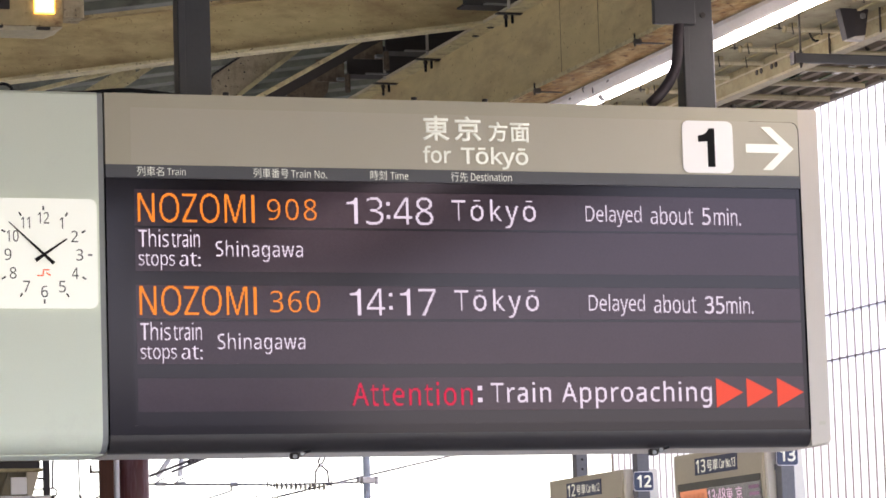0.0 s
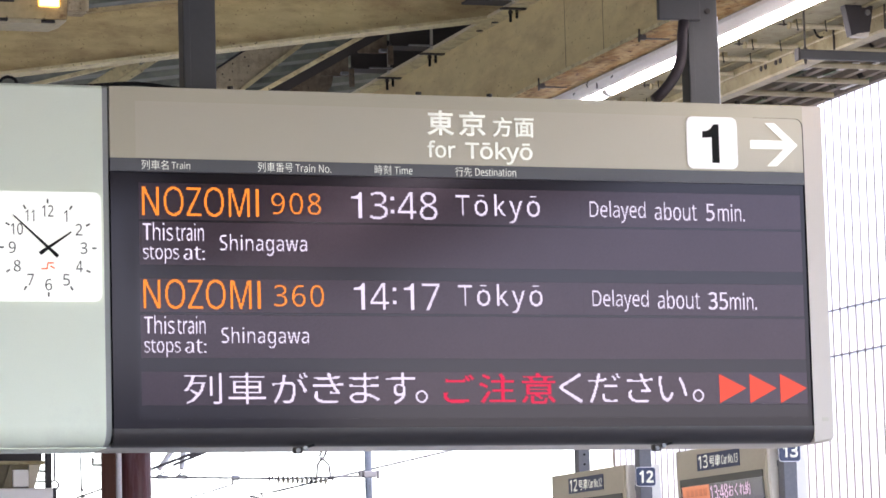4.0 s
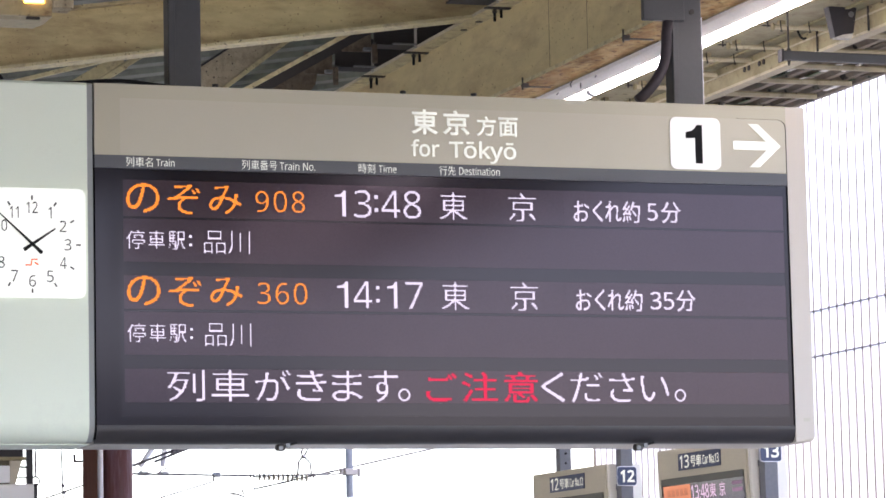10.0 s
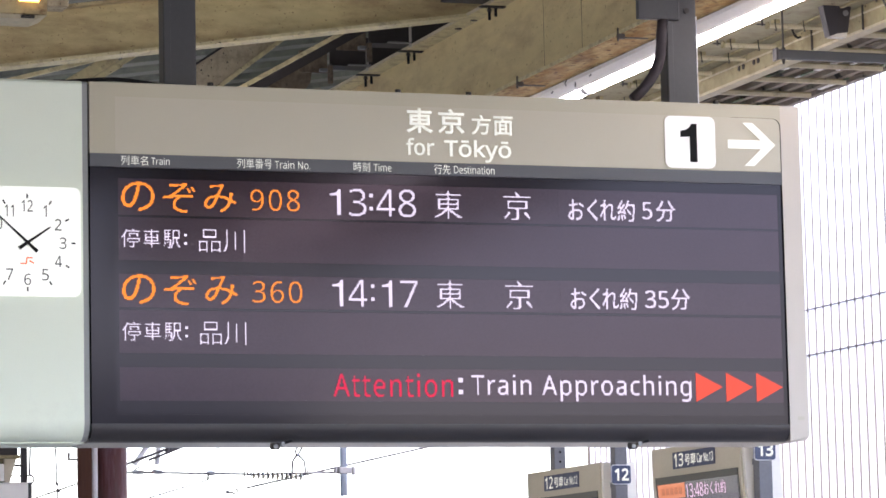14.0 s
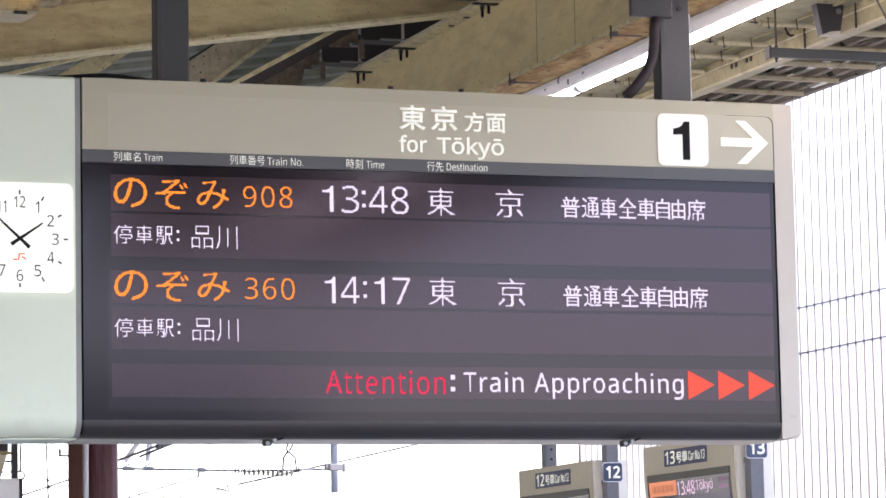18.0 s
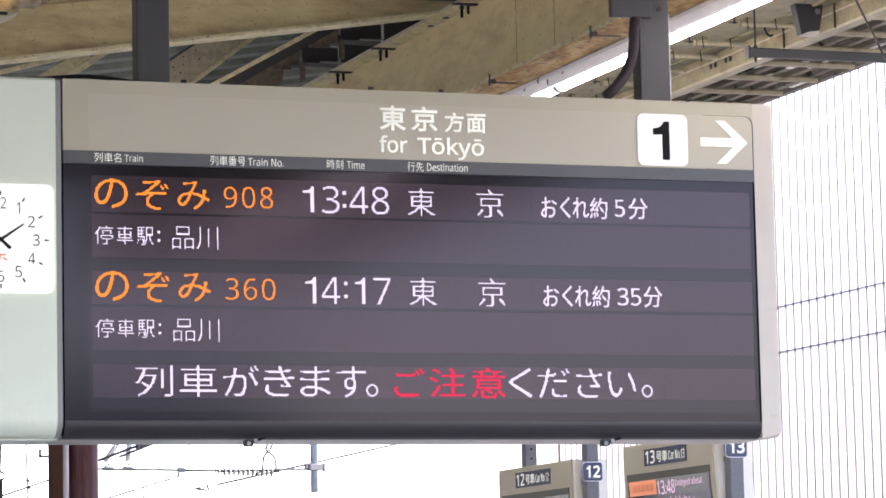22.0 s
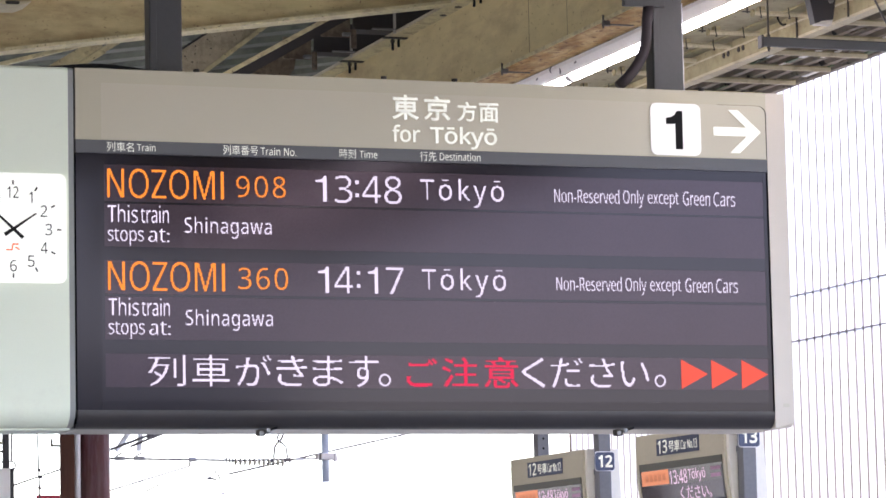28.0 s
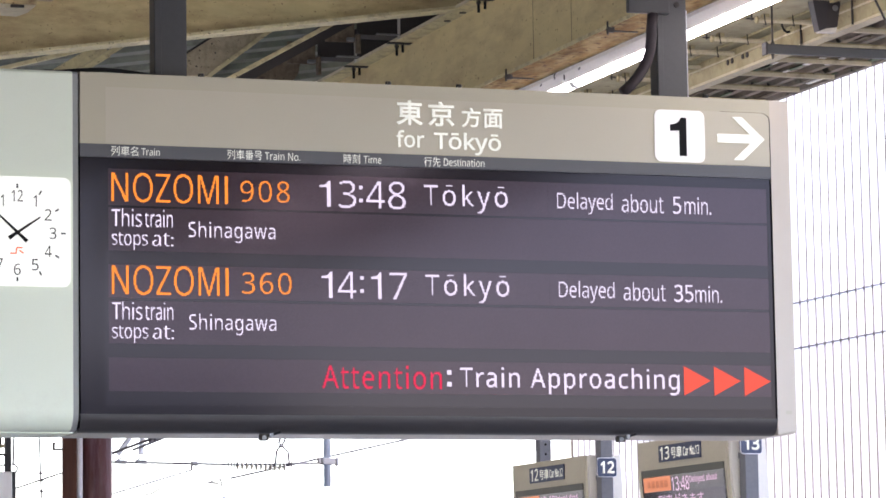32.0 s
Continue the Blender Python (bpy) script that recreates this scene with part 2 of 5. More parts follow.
MAROON_EDGE = material("red-brown flange paint", (0.095, 0.038, 0.024), 0.55, var=0.35, grain=20, blotch=5, bump=0.2, stain=(0.05, 0.02, 0.015), stain_amount=0.4, stain_scale=12, streak=0.08, shine=0.15)
PIPE_WHITE = material("pale grey pipe", (0.8, 0.8, 0.84), 0.4, var=0.06, bump=0.02)
WALL_WHITE = material("white cladding panel", (0.86, 0.86, 0.87), 0.5, var=0.03, grain=12, blotch=0.8, bump=0.02, rand=0.03)
WALL_BACK = material("dark joint strip behind cladding", (0.135, 0.108, 0.085), 0.8, var=0.5, grain=3, blotch=0.7, shine=0.1)
WALL_RAIL = material("grey joint rail", (0.10, 0.09, 0.09), 0.7, var=0.1)
SIGN_BLUE = material("navy sign enamel", (0.022, 0.036, 0.092), 0.4, var=0.08, bump=0.02)
SIGN_BODY = material("khaki sign housing", (0.53, 0.48, 0.36), 0.5, var=0.06, grain=60, bump=0.04)
# Sky light on the signs' end faces is put into this pale colour.
END_LIT = material("end panel paled for the sky light on it", (0.84, 0.81, 0.73), 0.5, var=0.05, grain=40, bump=0.03)
SIGN_DISPLAY = material("small display glass", (0.022, 0.017, 0.019), 0.10, var=0.1, bump=0, shine=0.9)
BAND_REFLECTION = material("display band coloured as a reflection", (0.06, 0.058, 0.04), 0.4, var=0.08, bump=0)
WIRE = material("overhead wire", (0.085, 0.078, 0.082), 0.5, 0.4, var=0.1, bump=0)
GREEN = material("faded green paint", (0.10, 0.15, 0.07), 0.6, var=0.25, grain=20, bump=0.1)
DISC = material("cream porcelain disc", (0.5, 0.46, 0.38), 0.3, var=0.1, bump=0)
BROWN_PLATE = material("brown rust-spotted plate", (0.19, 0.15, 0.105), 0.7, var=0.35, grain=20, blotch=6, bump=0.3, stain=(0.045, 0.037, 0.034), stain_amount=0.7, stain_scale=14, specks=(0.05, 0.04, 0.033), speck_amount=0.03, speck_size=60, shine=0.15)
INSULATOR = material("grey porcelain insulator", (0.24, 0.24, 0.25), 0.25, var=0.08, bump=0)
POLE_BLUE = material("pale blue-grey steel pole", (0.42, 0.48, 0.58), 0.45, 0.1, var=0.06, bump=0.02)
OLIVE = material("olive brown cover", (0.19, 0.165, 0.105), 0.6, var=0.2, bump=0.1)
CONCRETE = material("platform concrete", (0.44, 0.42, 0.38), 0.8, var=0.15, grain=30, blotch=0.7, bump=0.3, stain=(0.2, 0.19, 0.18), stain_amount=0.4, stain_scale=1.5)
BALLAST = material("track ballast", (0.20, 0.18, 0.16), 0.9, var=0.4, grain=24, blotch=2, bump=1.0)
SPEAKER_GREY = material("charcoal loudspeaker shell", (0.022, 0.020, 0.023), 0.5, var=0.08, bump=0.04)
RED_SIGN = material("red sign enamel", (0.42, 0.03, 0.05), 0.45, var=0.1, bump=0.02)

LED_WHITE = glow("white lamp points", (0.90, 0.82, 1.0), 0.23, dots=0.3)
LED_ORANGE = glow("orange lamp points", (1.0, 0.285, 0.025), 0.26, (0.012, 0.010, 0.008), dots=0.3)
LED_RED = glow("red lamp points", (0.85, 0.010, 0.075), 0.215, (0.012, 0.008, 0.010), dots=0.3)
LED_CORAL = glow("coral lamp points", (1.0, 0.10, 0.05), 0.21, (0.012, 0.008, 0.008), dots=0.3)
SMALL_WHITE = glow("faint lilac-white lamp points", (0.95, 0.66, 0.86), 0.17, dots=0.3)
SMALL_ORANGE = glow("salmon lamp block", (1.0, 0.36, 0.17), 0.15, dots=0.3)
SMALL_SALMON = glow("dim salmon lamp points", (1.0, 0.33, 0.14), 0.125, dots=0.6)
SMALL_LILAC = glow("faint lilac lamp points", (0.8, 0.45, 0.70), 0.075, dots=0.7)
CLOCK_FACE = glow("lit clock face", (0.94, 1.0, 0.86), 0.075, (0.84, 0.87, 0.79))
# Faint emission added to brighten the white number plate.
PLATE_GLOW = glow("white plate with added glow", (0.99, 0.99, 0.92), 0.04, (0.80, 0.79, 0.75))
# Emission added to brighten white print, on unlit labels and tags too.
LETTER_GLOW = glow("white lettering with added glow", (0.97, 1.0, 0.86), 0.065, (0.74, 0.76, 0.68))


# ---- building helpers ----
ORIGIN = {}


def thing(name, at, label, category, group="", kind=""):
    """An empty at the base of a thing; its parts hang under it."""
    ob = new(name)
    ob.empty_display_size = 0.1
    ob.location = at
    ORIGIN[ob] = Vector(at)
    return tagged(ob, label, category, group, kind)


def part(name, bm, mat, parent=None, label="", at=None, smooth=False):
    """Links a bmesh given in world places as one mesh, under a thing or part if there is one."""
    me = bpy.data.meshes.new(name)
    base = Vector(at) if at is not None else (ORIGIN[parent] if parent else Vector((0, 0, 0)))
    bmesh.ops.translate(bm, verts=bm.verts, vec=-base)
    bm.normal_update()
    bm.to_mesh(me)
    bm.free()
    me.materials.append(mat)
    if smooth:
        for p in me.polygons:
            p.use_smooth = True
    ob = new(name, me)
    ORIGIN[ob] = base
    if parent:
        ob.parent = parent
        ob.location = base - ORIGIN[parent]
    else:
        ob.location = base
    if label:
        tagged(ob, label)
    return ob


def setting(name, bm, mat, label, category, at=(0, 0, 0)):
    return tagged(part(name, bm, mat, at=at), label, category, kind="structure")


def box(x0, x1, y0, y1, z0, z1, bevel=0.0, seg=2, bm=None):
    own = bmesh.new()
    bmesh.ops.create_cube(own, size=1.0)
    for v in own.verts:
        v.co = Vector(((x0 + x1) / 2 + v.co.x * (x1 - x0), (y0 + y1) / 2 + v.co.y * (y1 - y0), (z0 + z1) / 2 + v.co.z * (z1 - z0)))
    if bevel:
        bmesh.ops.bevel(own, geom=own.edges[:], offset=bevel, segments=seg, affect="EDGES", profile=0.5)
    return merged(bm, own)


def merged(bm, own):
    if bm is None:
        return own
    me = bpy.data.meshes.new("scratch")
    own.to_mesh(me)
    own.free()
    bm.from_mesh(me)
    bpy.data.meshes.remove(me)
    return bm


def sweep(profile, axis, a, b, bm=None):
    """A closed profile of (u, v) drawn out along an axis: x takes (y, z), y takes (x, z), z takes (x, y)."""
    own = bmesh.new()

    def place(u, v, w):
        return {"x": (w, u, v), "y": (u, w, v), "z": (u, v, w)}[axis]

    lo = [own.verts.new(place(u, v, a)) for u, v in profile]
    hi = [own.verts.new(place(u, v, b)) for u, v in profile]
    own.faces.new(lo)
    own.faces.new(hi[::-1])
    for i in range(len(profile)):
        j = (i + 1) % len(profile)
        own.faces.new((lo[i], hi[i], hi[j], lo[j]))
    bmesh.ops.recalc_face_normals(own, faces=own.faces)
    return merged(bm, own)


def rod(p, q, r, seg=10, bm=None, r2=None):
    """A round bar from p to q."""
    own = bmesh.new()
    p, q = Vector(p), Vector(q)
    m = Matrix.Translation((p + q) / 2) @ (q - p).to_track_quat("Z", "Y").to_matrix().to_4x4()
    bmesh.ops.create_cone(own, cap_ends=True, segments=seg, radius1=r, radius2=r if r2 is None else r2, depth=(q - p).length, matrix=m)
    return merged(bm, own)


def bar(p, q, w, h, bevel=0.0, bm=None):
    """A square-edged bar from p to q, w wide and h high."""
    own = bmesh.new()
    p, q = Vector(p), Vector(q)
    d = (q - p).normalized()
    side = d.cross(Vector((0, 0, 1))).normalized()
    up = side.cross(d)
    m = Matrix((side, d, up)).transposed().to_4x4()
    m.translation = (p + q) / 2
    bmesh.ops.create_cube(own, size=1.0, matrix=m @ Matrix.Diagonal((w, (q - p).length, h, 1)))
    if bevel:
        bmesh.ops.bevel(own, geom=own.edges[:], offset=bevel, segments=1, affect="EDGES")
    return merged(bm, own)


def pipe_path(points, r, seg=8):
    """A bent round bar or cable through points: one skin."""
    bm = bmesh.new()
    pts = [Vector(p) for p in points]
    rings, side = [], None
    for i, p in enumerate(pts):
        d = (pts[min(i + 1, len(pts) - 1)] - pts[max(i - 1, 0)]).normalized()
        side = (d.orthogonal() if side is None else side - d * side.dot(d)).normalized()
        up = d.cross(side)
        rings.append([bm.verts.new(p + r * (math.cos(2 * math.pi * k / seg) * side + math.sin(2 * math.pi * k / seg) * up)) for k in range(seg)])
    for p, q in zip(rings, rings[1:]):
        for k in range(seg):
            bm.faces.new((p[k], p[(k + 1) % seg], q[(k + 1) % seg], q[k]))
    bm.faces.new(rings[0][::-1])
    bm.faces.new(rings[-1])
    bmesh.ops.recalc_face_normals(bm, faces=bm.faces)
    return bm


def rounded(x0, x1, z0, z1, r, corners="abcd", n=5):
    """The outline of a plate with rounded corners: a top left, b top right, c bottom right, d bottom left."""
    pts = []
    for key, cx, cz, start in (("b", x1, z1, 0), ("a", x0, z1, 90), ("d", x0, z0, 180), ("c", x1, z0, 270)):
        if key not in corners:
            pts.append((cx, cz))
            continue
        mx = cx - r if cx == x1 else cx + r
        mz = cz - r if cz == z1 else cz + r
        pts += [(mx + r * math.cos(radians(start + 90 * i / n)), mz + r * math.sin(radians(start + 90 * i / n))) for i in range(n + 1)]
    return pts


def sans(body):
    """The same word in the plain sans-serif letters and figures that the built-in font holds."""
    out = ""
    for c in body:
        if "A" <= c <= "Z":
            c = chr(0x1D5A0 + ord(c) - ord("A"))
        elif "a" <= c <= "z":
            c = chr(0x1D5BA + ord(c) - ord("a"))
        elif "0" <= c <= "9":
            c = chr(0x1D7E2 + ord(c) - ord("0"))
        out += c
    return out


def glyphs(body, weight=0.0, spread=1.0):
    """The outlines of a word in the built-in font, as a bmesh in its own plane, filling 0..1 both ways."""
    cu = bpy.data.curves.new("word", "FONT")
    cu.body, cu.resolution_u, cu.offset, cu.space_character = sans(body), 4, weight, spread
    ob = new("word", cu)
    bpy.context.view_layer.update()
    me = bpy.data.meshes.new_from_object(ob.evaluated_get(bpy.context.evaluated_depsgraph_get()))
    bm = bmesh.new()
    bm.from_mesh(me)
    bpy.data.objects.remove(ob)
    bpy.data.curves.remove(cu)
    bpy.data.meshes.remove(me)
    xs, ys = [v.co.x for v in bm.verts], [v.co.y for v in bm.verts]
    for v in bm.verts:
        v.co.x, v.co.y = (v.co.x - min(xs)) / (max(xs) - min(xs)), (v.co.y - min(ys)) / (max(ys) - min(ys))
    return bm


def word(body, x0, x1, z0, z1, y, weight=0.0, depth=0.0015, spread=1.0):
    """A word on a plane that faces -y, filling x0..x1 and z0..z1, raised by its depth."""
    bm = glyphs(body, weight, spread)
    for v in bm.verts:
        v.co = Vector((x0 + v.co.x * (x1 - x0), y, z0 + v.co.y * (z1 - z0)))
    raised = bmesh.ops.extrude_face_region(bm, geom=bm.faces[:])
    bmesh.ops.translate(bm, verts=[v for v in raised["geom"] if isinstance(v, bmesh.types.BMVert)], vec=(0, -depth, 0))
    bmesh.ops.recalc_face_normals(bm, faces=bm.faces)
    return bm


def single(bm):
    """Splits a word into its characters: islands that overlap along x stay together."""
    left, groups = set(bm.faces), []
    while left:
        todo, island = [left.pop()], []
        while todo:
            f = todo.pop()
            island.append(f)
            for v in f.verts:
                for g in v.link_faces:
                    if g in left:
                        left.remove(g)
                        todo.append(g)
        xs = [v.co.x for f in island for v in f.verts]
        groups.append([min(xs), max(xs), island])
    groups.sort(key=lambda g: g[0])
    merged_groups = []
    for g in groups:
        if merged_groups and g[0] < merged_groups[-1][1] - 0.002:
            merged_groups[-1][1] = max(merged_groups[-1][1], g[1])
            merged_groups[-1][2] += g[2]
        else:
            merged_groups.append(g)
    out = []
    for _, _, faces in merged_groups:
        own, seen = bmesh.new(), {}
        for f in faces:
            for v in f.verts:
                if v not in seen:
                    seen[v] = own.verts.new(v.co)
            own.faces.new([seen[v] for v in f.verts])
        out.append(own)
    bm.free()
    return out


def lamp_points(bm, pitch=0.0046, depth=0.0015):
    """The same character as a lamp matrix shows it: the square points of a grid that it covers by half."""
    y = min(v.co.y for v in bm.verts)
    bmesh.ops.triangulate(bm, faces=bm.faces[:])
    tris = np.array([[(v.co.x, v.co.z) for v in f.verts] for f in bm.faces if all(v.co.y < y + 1e-5 for v in f.verts)])
    xs, zs = [v.co.x for v in bm.verts], [v.co.z for v in bm.verts]
    nx, nz = max(1, round((max(xs) - min(xs)) / pitch)), max(1, round((max(zs) - min(zs)) / pitch))
    px, pz = (max(xs) - min(xs)) / nx, (max(zs) - min(zs)) / nz
    sub = 4
    gx = min(xs) + (np.arange(nx * sub) + 0.5) * px / sub
    gz = min(zs) + (np.arange(nz * sub) + 0.5) * pz / sub
    X, Z = np.meshgrid(gx, gz)
    cover = np.zeros(X.shape, bool)
    for a, b, c in tris:
        d = [(q[0] - p[0]) * (Z - p[1]) - (q[1] - p[1]) * (X - p[0]) for p, q in ((a, b), (b, c), (c, a))]
        cover |= ((d[0] >= 0) & (d[1] >= 0) & (d[2] >= 0)) | ((d[0] <= 0) & (d[1] <= 0) & (d[2] <= 0))
    lit = cover.reshape(nz, sub, nx, sub).mean(axis=(1, 3)) > 0.5
    own, seen = bmesh.new(), {}

    def corner(i, k):
        if (i, k) not in seen:
            seen[i, k] = own.verts.new((min(xs) + i * px, y + depth, min(zs) + k * pz))
        return seen[i, k]

    for k, i in zip(*np.nonzero(lit)):
        own.faces.new((corner(i, k), corner(i + 1, k), corner(i + 1, k + 1), corner(i, k + 1)))
    bm.free()
    raised = bmesh.ops.extrude_face_region(own, geom=own.faces[:])
    bmesh.ops.translate(own, verts=[v for v in raised["geom"] if isinstance(v, bmesh.types.BMVert)], vec=(0, -depth, 0))
    return own


def one(x0, x1, z0, z1, y, depth=0.0015):
    """The figure one with a flag, as the lamp rows show it."""
    w, h = x1 - x0, z1 - z0
    shape = [(0.68, 0), (1, 0), (1, 1), (0.80, 1), (0.66, 0.90), (0.42, 0.85), (0, 0.83), (0, 0.755), (0.68, 0.755)]
    return sweep([(x0 + u * w, z0 + v * h) for u, v in shape], "y", y - depth, y)


def turned(bm, about, degrees):
    """The same bmesh turned about a line along x through a place."""
    bmesh.ops.rotate(bm, verts=bm.verts, cent=about, matrix=Matrix.Rotation(radians(degrees), 3, "X"))
    return bm


# ---- the ground, the platform and what closes the place ----
setting("ground", box(-400, 400, -400, 400, -1.6, -1.2), BALLAST, "grey track ballast round the platform", "ground")
setting("platform_floor", box(-9.3, 4.6, -60, 70, -1.2, 0.0, 0.02), CONCRETE, "grey concrete platform floor", "floor")

# Unseen wall, added to keep low sky out of the board's lower reflections.
setting("wall_behind", box(-60, 19, -61, -60, -1.2, 7.6), CONCRETE, "unseen grey wall added to block low sky in reflections", "wall")

# ---- the platform roof: rafters rise towards the track side, purlins and corrugated sheets lie on them ----
RISE = 0.146


def roof_z(x):
    return 4.702 + RISE * x


def roof_sheet(x0, x1, y0, y1, pitch, z_at, deep, name, mat, label):
    """A corrugated sheet with troughs along x."""
    bm = bmesh.new()
    rows = []
    y, k = y0, 0
    steps = ((0, 0), (0.36, 0), (0.5, 1), (0.86, 1))
    while y < y1:
        for f, up in steps:
            yy = y + f * pitch
            rows.append([bm.verts.new((x, yy, z_at(x) + up * deep)) for x in (x0, x1)])
        y += pitch
    for a, b in zip(rows, rows[1:]):
        bm.faces.new((a[0], b[0], b[1], a[1]))
    top = bmesh.ops.extrude_face_region(bm, geom=bm.faces[:])
    bmesh.ops.translate(bm, verts=[v for v in top["geom"] if isinstance(v, bmesh.types.BMVert)], vec=(0, 0, 0.006))
    bmesh.ops.recalc_face_normals(bm, faces=bm.faces)
    return setting(name, bm, mat, label, "roof")


# The unseen left reach is widened to hold sky light off the board.
roof_sheet(-9.0, 4.6, -11, 60, 0.40, roof_z, 0.06, "roof_sheet", ROOF_SHEET, "grey-blue corrugated steel sheets of the platform roof")


def rafter(y):
    """An I-section rafter across the platform: web, two flanges and bolted stiffener."""
    t = thing("rafter", (-1.0, y, roof_z(-1.0) - 0.37), "beige painted steel I-section rafter under the roof sheets", "rafter", "rafters of the platform roof")
    a, b = -8.9, 4.5
    def slab(lo, hi, y0, y1):
        return sweep([(a, roof_z(a) - lo), (b, roof_z(b) - lo), (b, roof_z(b) - hi), (a, roof_z(a) - hi)], "y", y0, y1)

    part("web", slab(0.355, 0.115, y - 0.006, y + 0.006), RAFTER_WEB, t)
    part("bottom_flange", slab(0.370, 0.355, y - 0.07, y + 0.07), CREAM_STEEL, t, "cream bottom flange with chipped paint")
    part("top_flange", slab(0.115, 0.10, y - 0.07, y + 0.07), GIRDER, t)
    for x in (-3.0, 2.95):
        part("stiffener", sweep([(x, roof_z(x) - 0.353), (x + 0.012, roof_z(x) - 0.353), (x + 0.012, roof_z(x) - 0.117), (x, roof_z(x) - 0.117)], "y", y - 0.068, y - 0.008), GIRDER, t)
    return t


for y in (-9.0, -3.0, 3.0, 9.0, 15.0, 21.0, 27.0, 33.0, 39.0):
    rafter(y)

for x in (-4.9, -3.6, -2.3, -1.0, 4.3):
    t = thing("purlin", (x, 0, roof_z(x) - 0.07), "cream steel purlin across the rafters under the sheets", "purlin", "purlins of the platform roof")
    part("channel", box(x - 0.03, x + 0.03, -11, 22, roof_z(x) - 0.098, roof_z(x) - 0.001), CREAM_STEEL, t)


# the box girder along the platform, and its rusty bottom flange
def girder():
    t = thing("girder", (2.76, 0, 4.30), "deep beige steel girder with a rusty bottom flange", "girder")
    part("web", box(2.70, 2.712, -11, 44, 4.31, 4.712), GIRDER_WEB, t)
    part("bottom_flange", box(2.668, 2.868, -11, 44, 4.292, 4.31), RUST, t, "rust-stained bottom flange")
    part("flange_edge", box(2.6655, 2.6678, -11, 44, 4.2925, 4.3095), CREAM_STEEL, t, "pale strip along the bottom flange edge")
    part("top_flange", box(2.604, 2.86, -11, 44, 4.712, 4.728), CREAM_STEEL, t, "cream top flange with bolt holes")
    part("top_edge", box(2.600, 2.6038, -11, 44, 4.7125, 4.7275), EAVE_PAINT, t, "pale strip along the top flange edge")
    part("outer_web", box(2.80, 2.812, -11, 44, 4.31, 4.712), GIRDER_WEB, t)
    for y in (-1.45, -0.3, 1.63, 2.12, 6.3):
        part("web_seam", box(2.6985, 2.6998, y, y + 0.003, 4.312, 4.71), BROWN_PLATE, t, "thin vertical plate joint")
    return t


girder()

def brace(name, p, q, w, h, mat, label, bolts=0):
    t = thing(name, p, label, "brace", "braces under the roof sheets")
    part("angle", bar(p, q, w, h, 0.002), mat, t)
    p, q = Vector(p), Vector(q)
    for i in range(bolts):
        c = p.lerp(q, (i + 0.6) / (bolts + 0.2))
        part("bolt", rod(c + Vector((0.01 * (-1) ** i, -w * 0.5 - 0.012, 0.02 * (-1) ** i)), c + Vector((0.01 * (-1) ** i, -w * 0.5 + 0.01, 0.02 * (-1) ** i)), 0.011, 8), BOLT, t)


brace("roof_brace", (0.60, 5.3, 4.672), (1.37, 5.3, 4.885), 0.05, 0.022, CREAM_STEEL, "thin cream steel angle brace under the roof")
brace("roof_brace", (1.19, 5.3, 4.70), (1.52, 5.35, 4.915), 0.05, 0.03, CREAM_STEEL, "thin cream steel angle brace under the roof")
brace("roof_brace", (1.12, 5.45, 4.70), (1.44, 5.5, 4.90), 0.012, 0.10, CREAM_STEEL, "pale steel gusset plate under the roof")
t = thing("gusset_plate", (1.88, 5.2, 4.66), "wide cream gusset plate with rust chips", "brace", "braces under the roof sheets")
part("plate", sweep([(1.73, 4.64), (1.806, 4.825), (2.026, 4.972), (2.34, 5.02), (1.868, 4.66)], "y", 5.2, 5.214), SPECKLED, t)
part("edge_angle", bar((1.868, 5.19, 4.655), (2.34, 5.19, 5.015), 0.02, 0.024, 0.002), CREAM_STEEL, t, "pale edge angle")
# Dark bars paint the shadow line along the plate's upper-left edge.
part("edge_gap", bar((1.727, 5.195, 4.645), (1.803, 5.195, 4.828), 0.01, 0.014), DARK_BOX, t)
part("edge_gap", bar((1.806, 5.195, 4.830), (2.026, 5.195, 4.977), 0.01, 0.012), DARK_BOX, t)
for x, z in ((1.80, 4.74), (1.84, 4.80), (1.90, 4.86), (1.97, 4.90), (2.05, 4.95), (1.88, 4.77), (1.99, 4.85)):
    part("bolt", rod((x, 5.194, z), (x, 5.20, z), 0.0045, 8), BOLT, t)
t = thing("gusset_plate", (2.34, 4.9, 4.66), "dark brown rust-spotted plate behind the brace", "brace", "braces under the roof sheets")
part("plate", sweep([(2.10, 4.63), (2.28, 4.80), (2.42, 4.90), (2.38, 4.70), (2.33, 4.63)], "y", 4.9, 4.912), BROWN_PLATE, t)
brace("roof_brace", (1.45, 3.4, 4.331), (2.211, 3.4, 4.757), 0.03, 0.022, CREAM_STEEL, "long cream steel angle brace under the roof")
# The shadow line beside the brace is put into this leg's colour.
t = thing("brace_leg", (1.9, 3.43, 4.34), "leg of the long roof brace, coloured dark for shade", "brace", "braces under the roof sheets")
part("leg", sweep([(1.475, 4.331), (2.236, 4.757), (2.315, 4.757), (1.575, 4.331)], "y", 3.424, 3.430), DARK_BOX, t)


